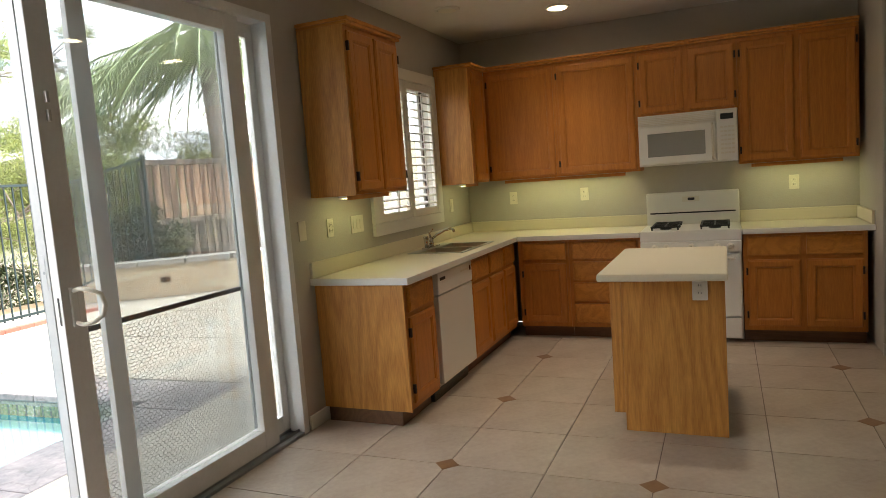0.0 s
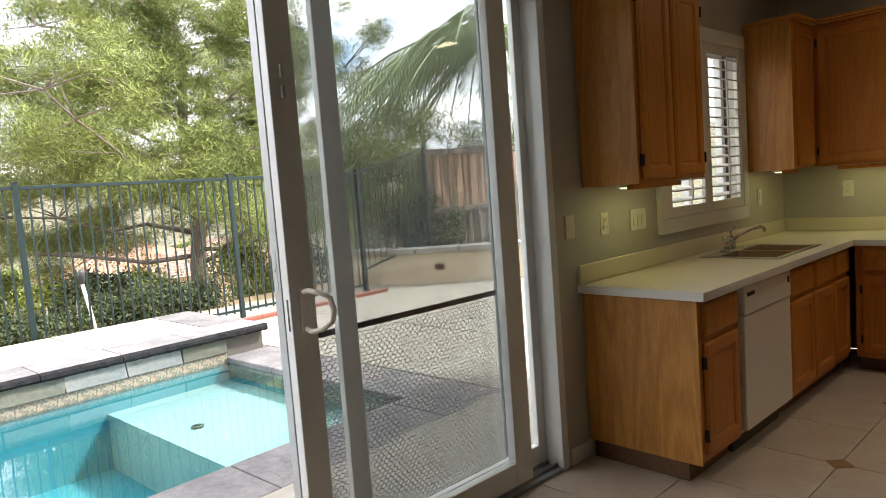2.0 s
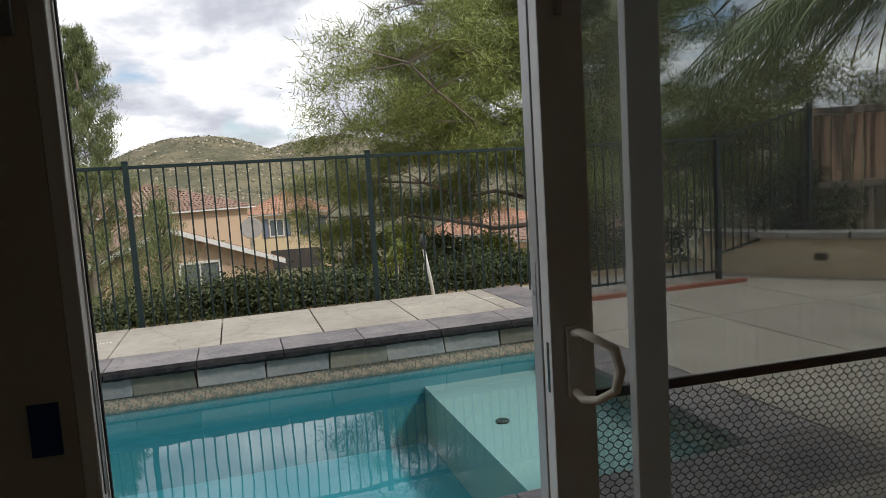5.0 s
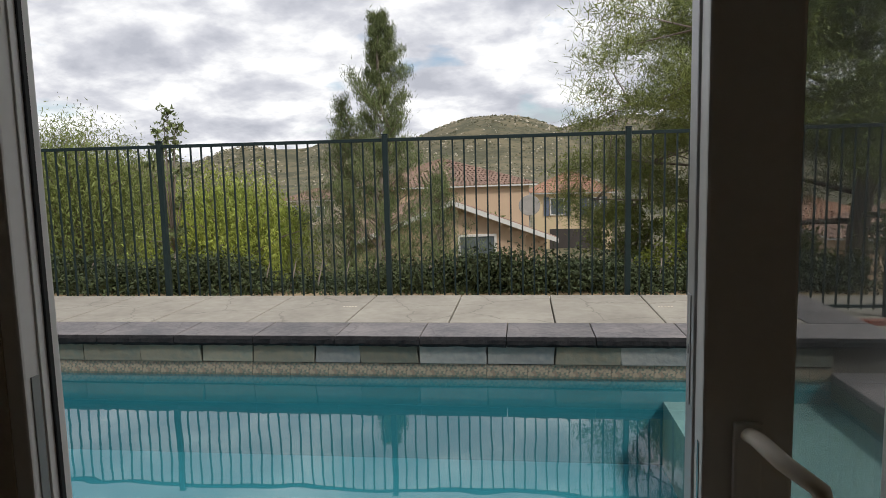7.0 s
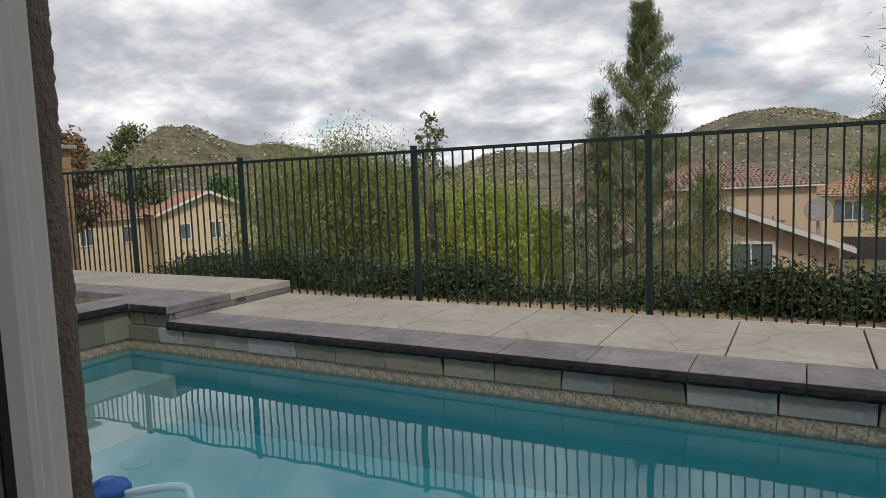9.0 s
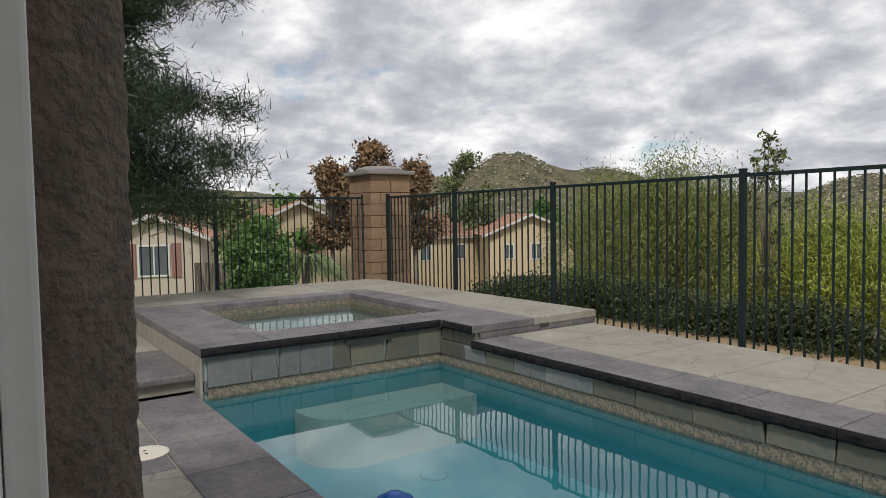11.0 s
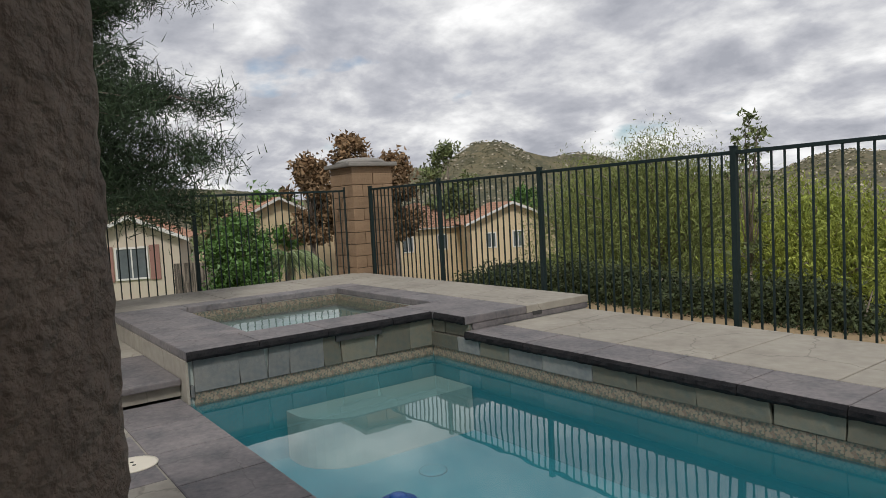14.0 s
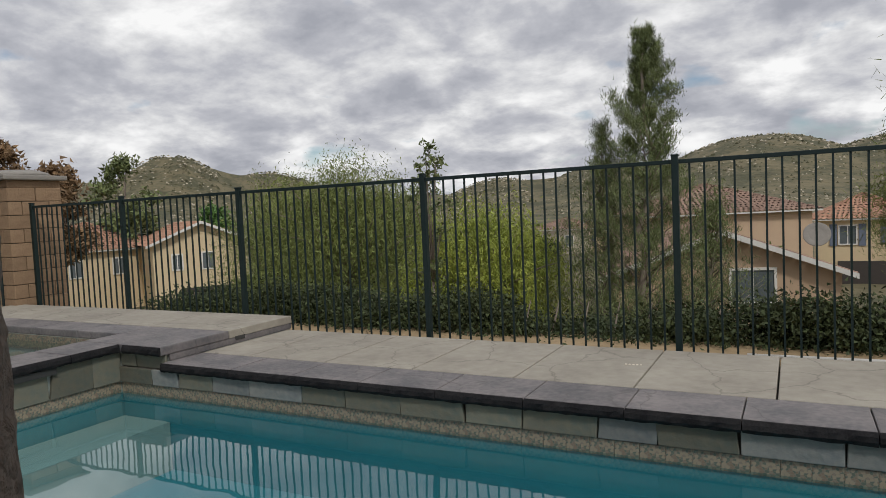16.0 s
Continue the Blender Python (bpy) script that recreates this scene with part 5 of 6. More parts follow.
def pine(at, tall, reach, trunk, mat, seed, leaves, label, start=0.25, lean=(0, 0), needle=0.16, flat=0.6, whorl=26):
    """A pine: tapered trunk, long limbs, and needle tufts along their outer halves."""
    r = random.Random(seed)
    t = thing("pine_tree", label, "tree", m=Matrix.Translation(at))
    bm = bmesh.new()
    top = Vector((lean[0], lean[1], tall))
    spine = limb(bm, (0, 0, -1.2), top, trunk, trunk * 0.12, r, n=9, wob=0.007)
    cs, ss, ks = [], [], []
    for k in range(whorl):
        f = start + (1 - start) * (k + r.random()) / whorl
        o = spine[0].lerp(spine[-1], f)
        a = k * 2.4 + r.uniform(-0.5, 0.5)
        ln = reach * (1 - 0.75 * (f - start) / (1 - start)) * r.uniform(0.6, 1.1)
        tip = o + Vector((math.cos(a) * ln, math.sin(a) * ln, ln * r.uniform(-0.05, 0.4)))
        pts = limb(bm, o, tip, trunk * 0.3 * (1.1 - f), 0.015, r, n=5)
        for j in range(2, 6):
            for q in range(5):
                w = pts[j] + Vector((r.uniform(-1, 1), r.uniform(-1, 1), r.uniform(-0.4, 0.8))) * ln * 0.26
                tube(bm, [pts[j], w], [0.018, 0.006], 4)
                s = ln * r.uniform(0.026, 0.055) + 0.06
                cs.append(w), ss.append((s, s, s * flat)), ks.append(1)
    part("trunk", bm, M_BARK, t, "grey-brown bark trunk and limbs")
    wsum = sum(s[0] ** 2 for s in ss)
    ks = [max(8, int(leaves * s[0] ** 2 / wsum)) for s in ss]
    ob = new("crown", leaf_mesh("crown", cs, ss, ks, needle, 0.045, mat, seed, hang=-0.2))
    ob.parent = t
    return t


def conifer(at, tall, wide, mat, seed, leaves, label):
    """A slim upright conifer with an uneven outline."""
    r = random.Random(seed)
    t = thing("conifer_tree", label, "tree", m=Matrix.Translation(at))
    bm = bmesh.new()
    spine = limb(bm, (0, 0, -1.0), (0.1, 0.05, tall), 0.14, 0.015, r, n=9)
    cs, ss = [], []
    for k in range(90):
        f = 0.08 + 0.92 * k / 90
        a, ln = k * 2.4, wide * (1.02 - f) ** 0.95 * r.choice((0.45, 0.7, 0.95, 1.1)) + 0.08
        o = Vector((0.1 * f, 0.05 * f, tall * f))
        tip = o + Vector((math.cos(a) * ln, math.sin(a) * ln, ln * 0.75))
        tube(bm, [o, tip], [0.02, 0.006], 4)
        for j in (0.45, 0.75, 1.0):
            cs.append(o.lerp(tip, j)), ss.append((0.05 + ln * 0.06, 0.05 + ln * 0.06, 0.06 + ln * 0.04))
    part("trunk", bm, M_BARK, t)
    ob = new("crown", leaf_mesh("crown", cs, ss, [leaves // len(cs)] * len(cs), 0.12, 0.06, mat, seed, hang=-0.6))
    ob.parent = t
    return t


def weeping(at, tall, wide, mat, seed, leaves, label):
    """A pepper tree: rounded crown of hanging leafy strands."""
    r = random.Random(seed)
    t = thing("pepper_tree", label, "tree", m=Matrix.Translation(at))
    bm = bmesh.new()
    cs, ss = [], []
    fork = Vector((0, 0, tall * 0.35))
    tube(bm, [(0, 0, -1), (0.1, 0, tall * 0.15), fork], [0.28, 0.22, 0.17], 8)
    for k in range(46):
        a, rr = k * 2.4, wide * math.sqrt((k + 0.5) / 46) * r.uniform(0.8, 1.08)
        z = tall * (0.56 + 0.38 * (1 - (rr / wide) ** 2 * 0.85)) * r.uniform(0.9, 1.04)
        tip = Vector((math.cos(a) * rr, math.sin(a) * rr, z))
        pts = limb(bm, fork, tip, 0.07, 0.008, r, sag=-tall * 0.07, n=4)
        for q in (2, 3):
            cs.append(pts[q]), ss.append((wide * 0.12, wide * 0.12, tall * 0.03))
        drop = r.uniform(0.35, 0.75) * tall
        for j in range(7):
            f = j / 6
            cs.append(tip + Vector((math.cos(a) * 0.25 * f, math.sin(a) * 0.25 * f, -drop * f)))
            w = wide * 0.085 * (1.1 - 0.4 * f)
            ss.append((w, w, drop * 0.085))
    part("trunk", bm, M_BARK, t)
    ob = new("crown", leaf_mesh("crown", cs, ss, [leaves // len(cs)] * len(cs), 0.12, 0.12, mat, seed, hang=0.45))
    ob.parent = t
    return t


def leafy(name, at, tall, wide, mat, seed, leaves, label, category="tree", trunk=0.12, size=0.12, clumps=40, low=0.3, slim=0.3):
    """A broad-leaved tree or bush with an uneven crown."""
    r = random.Random(seed)
    t = thing(name, label, category, m=Matrix.Translation(at))
    bm = bmesh.new()
    fork = Vector((0, 0, tall * low))
    tube(bm, [(0, 0, -0.5), fork], [trunk, trunk * 0.7], 7)
    cs, ss = [], []
    for k in range(clumps):
        a, f = k * 2.4, (k + 0.5) / clumps
        h = low + (1 - low) * r.random()
        rr = wide * math.sin(math.pi * min(0.95, 0.18 + 0.75 * (h - low) / (1 - low))) * math.sqrt(r.random())
        tip = Vector((math.cos(a) * rr, math.sin(a) * rr, tall * h))
        tube(bm, [fork, fork.lerp(tip, 0.5) + Vector((0, 0, 0.05 * tall)), tip], [trunk * 0.4, trunk * 0.2, 0.01], 4)
        s = wide * r.uniform(0.10, 0.2)
        cs.append(tip), ss.append((s, s, s * 0.8))
    part("trunk", bm, M_BARK, t)
    ob = new("crown", leaf_mesh("crown", cs, ss, [leaves // clumps] * clumps, size, slim, mat, seed))
    ob.parent = t
    return t


pine(afar(23.0, 14.2, -0.9), 8.6, 5.8, 0.23, M_PINE, 11, 420000, "large open pine with yellow-green needles past the fence", start=0.22, lean=(0.3, 0.4), needle=0.15, whorl=40)
pine(afar(40.0, 23.0, -2.5), 8.0, 4.2, 0.22, M_PINE_SHADED, 12, 20000, "dark pine behind the corner of the yard", start=0.2, needle=0.24)
pine(afar(53.0, 25.0, -2.0), 7.5, 4.4, 0.22, M_PINE_SHADED, 13, 18000, "dark pine behind the board fence", start=0.15, needle=0.24)
pine(Vector((-10.9, -0.75, -0.4)), 8.5, 4.7, 0.19, M_PINE_SHADED, 14, 460000, "pine beside the side fence, needles painted dark as if backlit", start=0.29, lean=(0.3, 0.3), needle=0.16, whorl=54, flat=0.75)
conifer(afar(-15.4, 16.5, -3.2), 8.45, 2.2, M_CONI, 21, 54000, "tall slim conifer past the fence")
conifer(afar(-18.8, 16.9, -3.2), 6.5, 1.3, M_CONI, 22, 12000, "small conifer beside a taller one")
conifer(afar(-10.6, 17.5, -3.3), 4.6, 1.6, M_CONI, 23, 11000, "short conifer past the fence")
weeping(afar(-28.0, 19.0, -3.3), 5.1, 2.3, M_PEPPER, 31, 65000, "bright green weeping pepper tree on the slope")
weeping(afar(-39.2, 23.0, -3.6), 7.1, 3.4, M_PEPPERD, 32, 95000, "tall weeping pepper tree on the slope")
weeping(afar(-45.0, 29.0, -4.2), 7.6, 2.4, M_PEPPERD, 33, 32000, "weeping pepper tree farther down the slope")
leafy("sapling", afar(-32.6, 17.0, -2.6), 5.7, 0.65, M_CONI, 41, 1000, "thin sapling with sparse leaves", trunk=0.05, size=0.11, clumps=22, low=0.4)
for az, d, tall in ((-67.7, 45, 9.6), (-64.3, 45, 10.7), (-60.7, 45, 9.4)):
    leafy("rusty_tree", afar(az, d, -4.6), tall, 1.75, M_RUST, 50 - round(az), 7000, "tree with rust-brown leaves behind the houses", trunk=0.2, size=0.30, clumps=46, low=0.45)
for az, d, tall, s in ((-75, 48, 7.2, 1), (-71, 52, 7.6, 2), (-56.5, 60, 11.2, 3), (-84, 70, 8.5, 4), (-90, 66, 8.8, 5), (-50, 80, 7.5, 6)):
    leafy("valley_tree", afar(az, d, -4.8), tall, 2.6, M_CONI if s % 2 else M_CITRUS, 60 + s, 4200, "green tree among the valley houses", trunk=0.18, size=0.4, clumps=36)
leafy("citrus_tree", afar(-73.2, 22, -1.9), 3.2, 1.25, M_CITRUS, 71, 9000, "small bright green citrus tree", trunk=0.07, size=0.13, clumps=46, low=0.2)
r = random.Random(8)
for k in range(15):
    leafy("valley_bush", afar(r.uniform(-48, 62), r.uniform(34, 75), -4.8), r.uniform(2.2, 4.6), r.uniform(1.2, 2.4), (M_HEDGE, M_CONI, M_PEPPERD)[k % 3], 100 + k, 2200, "green shrub on the valley floor", "bush", size=0.36, clumps=26)
for k, (az, d) in enumerate(((11, 14), (14.5, 13), (27, 13), (18.5, 15.5), (32, 15), (6, 16))):
    leafy("slope_bush", afar(az, d, -1.2), 1.15 + 0.3 * (k % 3), 1.0, (M_PEPPER, M_HEDGE, M_PEPPERD)[k % 3], 130 + k, 5000, "low leafy bush on the slope past the fence", "bush", trunk=0.05, size=0.08, clumps=40, low=0.12)

# hedge behind the fence
cs, ss = [], []
r = random.Random(17)
u = -8.8
while u < 5.2:
    dip = math.exp(-((u + 2.0) / 0.9) ** 2)
    tall = 0.42 + 0.07 * math.sin(u * 1.7) + r.uniform(-0.05, 0.08) - 0.34 * dip - 0.05 * (u > -1.0)
    for k in range(5):
        cs.append((u + r.uniform(-0.15, 0.15), 8.05 + r.uniform(-0.3, 0.3), -0.35 + tall * (k + 0.5) / 5 * 1.35)), ss.append((0.16, 0.16, 0.10))
    u += 0.26
me = leaf_mesh("leaves", cs, ss, [560] * len(cs), 0.05, 0.32, M_HEDGE, 19)
hedge = thing("hedge", "uneven dark green hedge along the fence", "hedge", m=YARD)
ob = new("leaves", me)
ob.parent = hedge
bm = bmesh.new()
for k in range(36):
    x = -8.6 + k * 0.38
    tube(bm, [(x, 8.05, -0.6), (x + 0.06, 8.0, -0.1), (x + 0.12, 8.1, 0.25)], [0.02, 0.014, 0.006], 5)
part("twig_framework", bm, M_BARK, hedge)


def palm(at, tall, frond, seed, label):
    r = random.Random(seed)
    t = thing("palm_tree", label, "tree", m=Matrix.Translation(at))
    part("trunk", tube(bmesh.new(), [(0, 0, -1), (0.05, 0, tall * 0.5), (0, 0.05, tall)], [0.2, 0.17, 0.19], 12), M_BARK, t)
    for k in range(38):
        a, up = k * 2.4, r.uniform(-0.35, 1.1)
        n = 49
        d = Vector((math.cos(a), math.sin(a), 0))
        side = Vector((-d.y, d.x, 0))
        pts = [Vector((0, 0, tall)) + d * frond * (f * math.cos(up * 0.7) + 0.1 * f) + Vector((0, 0, frond * (up * f * 0.75 - (0.55 + 0.4 * up) * f * f))) for f in (j / n for j in range(n + 1))]
        bm = bmesh.new()
        tube(bm, pts[::7], [0.028 * (1 - j / 10) + 0.004 for j in range(len(pts[::7]))], 5)
        for j in range(3, n + 1):
            w = frond * 0.19 * math.sin(math.pi * (0.12 + 0.86 * j / n)) + 0.08
            for s in (-1, 1):
                p = pts[j]
                tip = p + (side * s * 0.8 + (pts[j] - pts[j - 1]).normalized() * 0.75 + Vector((0, 0, -0.55 - 0.45 * r.random()))) * w * r.uniform(0.8, 1.15)
                o = (pts[j] - pts[j - 1]).normalized() * 0.009
                vs = [bm.verts.new(q) for q in (p - o, p + o, p.lerp(tip, 0.5) + o + Vector((0, 0, 0.05 * w)), tip)]
                bm.faces.new(vs)
        part("frond", bm, M_PALM, t)
    return t


palm(Vector((10.5, 7.1, -0.1)), 4.4, 3.3, 5, "feather palm with arching fronds beside the board fence")
palm(afar(-69.5, 24, -2.2), 2.2, 1.3, 6, "small yellowing palm among the houses")

# ---- walls and small things in the yard ----
t = thing("corner_pillar", "tan split-face block pillar with a domed cap", "pillar", m=YARD @ T(-9.85, V + 0.12, 0))
part("core", B(-0.36, -0.36, -0.4, 0.36, 0.36, 2.034), M_MORTAR, t)
blk = [mesh_of(B(-w / 2 + 0.004, -0.026, -0.098, w / 2 - 0.004, 0.026, 0.098, bevel=0.009), "block", M_BLOCK) for w in (0.405, 0.39, 0.2)]
for k in range(12):
    z = -0.28 + 0.204 * k
    if z > 2.0:
        break
    for a in range(4):
        m = pose(0, 0, z, 0, 0, 90 * a)
        row = ((-0.2, 0), (0.205, 1)) if k % 2 else ((-0.305, 2), (0.0, 0), (0.305, 2))
        for x, w in row:
            sharer("block", blk[w], t, m @ T(x, -0.378, 0))
part("neck", B(-0.40, -0.40, 2.064, 0.40, 0.40, 2.175, bevel=0.01), M_BLOCK, t)
bm = B(-0.48, -0.48, 2.176, 0.48, 0.48, 2.249, bevel=0.02)
spin(bm, [(0.47, 2.25), (0.41, 2.30), (0.27, 2.34), (0.08, 2.355)], 24)
part("cap", bm, M_CAP, t, "grey domed concrete cap")

# seat wall at the patio's corner, with a planter behind it
SEAT = [(7.25, 6.75), (7.35, 6.2), (7.62, 5.65), (8.0, 5.1), (8.45, 4.6), (9.0, 4.2), (9.6, 3.9)]
t = thing("seat_wall", "low curved cream stucco garden wall with a grey stone cap", "wall", m=YARD)
for name, w, z0, z1, mat in (("wall", 0.12, PATIO + 0.001, 0.44, M_SEAT), ("cap", 0.19, 0.441, 0.52, M_CAP)):
    for k, (a, b) in enumerate(zip(SEAT, SEAT[1:])):
        d = Vector((b[0] - a[0], b[1] - a[1]))
        bm = B(-0.02 if name == "wall" else 0.003, -w, z0, d.length + (0.02 if name == "wall" else -0.003), w, z1, bevel=0.01 if name == "cap" else 0.0)
        part(name if name == "wall" else "cap_stone", bm, mat, t).matrix_basis = T(a[0], a[1], 0, math.degrees(math.atan2(d.y, d.x)))
# brown cover plate of a vent in the wall face
part("vent_cover", B(-0.075, -0.008, -0.04, 0.075, 0, 0.04, bevel=0.003), M_HINGE, t, "small brown wall vent cover").matrix_basis = T(7.72, 5.28, 0.21, -52.4)
part("planter_soil", B(7.9, 5.4, -0.1, 9.7, 6.9, 0.38), M_DIRT, t)
leafy("planter_shrub", YARD @ Vector((8.4, 6.2, 0.36)), 0.9, 0.7, M_HEDGE, 160, 5000, "dark low shrub in the planter", "bush", trunk=0.04, size=0.07, clumps=30, low=0.1)

t = thing("board_fence", "weathered brown board fence with rails", "fence", m=YARD @ T(8.35, 6.05, 0, -20))
rr = random.Random(3)
for k in range(17):
    x, w = k * 0.146, 0.126 + rr.uniform(-0.012, 0.012)
    part("board", B(x, -0.009, 1.12, x + w, 0.009, 2.02 + rr.uniform(-0.01, 0.01), bevel=0.002), M_FENCEW, t)
    part("board", B(x, -0.009 + 0.004, 0.30, x + w, 0.009 + 0.004, 1.02, bevel=0.002), M_FENCEG, t)
for z in (1.02, 2.03):
    part("rail", B(-0.06, -0.045, z, 2.56, 0.04, z + 0.09, bevel=0.006), M_FENCEG, t)
for x in (-0.06, 2.5):
    part("post", B(x, -0.04, 0, x + 0.09, 0.05, 2.0, bevel=0.006), M_FENCEG, t)

# brick edging by the fence
edge = thing("brick_edging", "red brick edging between patio and fence", "edging", m=YARD)
bk = mesh_of(B(-0.098, -0.045, PATIO - 0.02, 0.098, 0.045, PATIO + 0.05, bevel=0.006), "brick", M_REDBRICK)
for k in range(15):
    sharer("brick", bk, edge, T(3.95 + 0.2 * k, 5.62, 0))
for k in range(16):
    sharer("brick", bk, edge, T(-9.62, -2.2 + 0.2 * k, 0.0, 90))
t = thing("irrigation_pipe", "leaning white plastic pipe past the fence", "pipe", m=YARD @ T(2.95, 6.7, -0.1))
part("pipe", tube(bmesh.new(), [(0.1, 0, -0.1), (0.05, 0, 0.3), (-0.02, 0, 0.72)], 0.022), M_WHITEP, t)
part("valve", spin(bmesh.new(), [(0.03, 0.72), (0.045, 0.76), (0.045, 0.84), (0.02, 0.9)], 12, at=(-0.02, 0, 0)), M_DARK, t)
solid("white_pipe", tube(bmesh.new(), [(0.2, 7.0, -0.08), (2.0, 7.02, -0.07), (3.6, 6.95, -0.05)], 0.022), M_WHITEP, "white plastic pipe lying along the slope", "pipe", YARD)
for u0 in (-0.55, 2.3, 3.1):
    t = thing("deck_drain", "small white slotted drain in the deck", "drain", m=YARD @ T(u0, 5.15, DECK + 0.0005))
    for k in range(5):
        part("bar", B(k * 0.028, -0.012, 0, k * 0.028 + 0.014, 0.012, 0.003), M_CREAM, t)


# ---- houses ----
def house(m, w, d, wall_h, rise, wall_mat, roof_mat, label, windows=(), gable=True, garage=None, shutter=None, over=0.45, tiles=True):
    """A house: walls, a tiled roof of courses, fascia, and framed windows with panes on its front (-y) side."""
    t = thing("house", label, "house", m=m)
    bm = B(-w / 2, 0, -1.0, w / 2, d, wall_h)
    if gable:
        vs = [bm.verts.new(p) for p in ((-w / 2, 0.001, wall_h), (w / 2, 0.001, wall_h), (0, 0.001, wall_h + rise), (-w / 2, d - 0.001, wall_h), (w / 2, d - 0.001, wall_h), (0, d - 0.001, wall_h + rise))]
        bm.faces.new((vs[0], vs[1], vs[2]))
        bm.faces.new((vs[5], vs[4], vs[3]))
        bm.faces.new((vs[0], vs[2], vs[5], vs[3]))
        bm.faces.new((vs[1], vs[4], vs[5], vs[2]))
    part("wall", bm, wall_mat, t)
    bm = bmesh.new()
    half, y0, y1 = w / 2 + over, -over, d + over
    inset = 0.0 if gable else min(half, (y1 - y0) / 2)
    low = wall_h - rise * over / (w / 2)
    n = max(4, int(math.hypot(half, rise) / 0.36))
    cols = max(2, int((y1 - y0) / 0.3)) if tiles else 1
    for s in (-1, 1):
        for k in range(n):
            f0, f1 = k / n, (k + 1) / n
            xa, xb = s * half * (1 - f0), s * half * (1 - f1)
            za, zb = low + (wall_h + rise - low) * f0 + 0.10, low + (wall_h + rise - low) * f1 + 0.06
            ya, yb = y0 + inset * f0, y1 - inset * f0
            for c in range(cols):
                p, q = ya + (yb - ya) * c / cols, ya + (yb - ya) * (c + 1) / cols
                mid = (p + q) / 2
                v = [bm.verts.new(a) for a in ((xa, p, za - 0.05), (xa, mid, za + 0.03), (xa, q, za - 0.05), (xb, q, zb - 0.05), (xb, mid, zb + 0.03), (xb, p, zb - 0.05))]
                bm.faces.new((v[0], v[1], v[4], v[5]))
                bm.faces.new((v[1], v[2], v[3], v[4]))
    if not gable:
        for end, yy in ((-1, y0), (1, y1)):
            for k in range(n):
                f0, f1 = k / n, (k + 1) / n
                za, zb = low + (wall_h + rise - low) * f0 + 0.10, low + (wall_h + rise - low) * f1 + 0.06
                hw0, hw1 = half * (1 - f0), half * (1 - f1)
                ya, yb = yy - end * inset * f0, yy - end * inset * f1
                cc = max(2, int(2 * hw0 / 0.3))
                for c in range(cc):
                    a0, a1 = -1 + 2 * c / cc, -1 + 2 * (c + 1) / cc
                    am = (a0 + a1) / 2
                    v = [bm.verts.new(a) for a in ((hw0 * a0, ya, za - 0.05), (hw0 * am, ya, za + 0.03), (hw0 * a1, ya, za - 0.05), (hw1 * a1, yb, zb - 0.05), (hw1 * am, yb, zb + 0.03), (hw1 * a0, yb, zb - 0.05))]
                    bm.faces.new((v[0], v[1], v[4], v[5]))
                    bm.faces.new((v[1], v[2], v[3], v[4]))
    part("roof", bm, roof_mat, t)
    if gable:
        for s in (-1, 1):
            bm = bmesh.new()
            p = [(s * half, y0 - 0.02, low - 0.10), (s * half, y0 - 0.02, low + 0.08), (0, y0 - 0.02, wall_h + rise + 0.08), (0, y0 - 0.02, wall_h + rise - 0.12)]
            a = [bm.verts.new(q) for q in p]
            b = [bm.verts.new((q[0], q[1] + 0.05, q[2])) for q in p]
            bm.faces.new(a), bm.faces.new(b[::-1])
            for i in range(4):
                bm.faces.new((a[i], b[i], b[(i + 1) % 4], a[(i + 1) % 4]))
            part("barge_board", bm, M_WHITEP, t)
    else:
        part("eave", B(-half + 0.05, y0 + 0.05, low - 0.06, half - 0.05, y1 - 0.05, low + 0.02), M_WHITEP, t)
    for x, z, ww, hh in windows:
        win = part("window", panel_frame(bmesh.new(), x - ww / 2, x + ww / 2, z - hh / 2, z + hh / 2, -0.03, 0.09, 0.09, 0.09, 0.09, 0.10), M_WHITEP, t)
        part("pane", B(x - ww / 2 + 0.08, -0.035, z - hh / 2 + 0.08, x + ww / 2 - 0.08, -0.005, z + hh / 2 - 0.08), M_PANE, win)
        part("mullion", B(x - 0.03, -0.055, z - hh / 2 + 0.09, x + 0.03, -0.036, z + hh / 2 - 0.09), M_WHITEP, win)
        if shutter:
            for s in (-1, 1):
                part("shutter", B(x + s * (ww / 2 + 0.28) - 0.22, -0.06, z - hh / 2 - 0.05, x + s * (ww / 2 + 0.28) + 0.22, -0.001, z + hh / 2 + 0.05), shutter, win)
    if garage:
        gx, gw, gh = garage
        # dark sheet on the wall stands for the shade inside the opening
        part("opening_shade", B(gx - gw / 2, -0.04, -0.9, gx + gw / 2, -0.002, gh), M_GARAGE, t)
    return t


def facing(az, dist, z, turn=0.0):
    p = afar(az, dist, z)
    return T(p.x, p.y, p.z, -az + turn)


h = house(facing(-9.3, 26, -4.1, 6), 7.6, 11.0, 2.9, 1.45, M_TAN, M_ROOFB, "tan stucco house with a brown tiled gable roof", [(1.0, 2.4, 1.55, 1.3)], over=0.4)
house(facing(-8.0, 42, -4.3, 25), 9.0, 8.0, 5.0, 1.6, M_TAN, M_ROOFB, "house with a brown tiled roof behind another", (), gable=False)
house(facing(0.9, 54, -5.2, 4), 6.2, 7.0, 5.0, 1.5, M_YELLOW, M_ROOF, "two-storey cream house with a terracotta roof and blue shutters", [(-1.2, 3.7, 1.15, 1.4), (1.7, 3.75, 1.0, 1.3)], gable=False, garage=(0.2, 4.0, 1.9), shutter=M_SHUTTER)
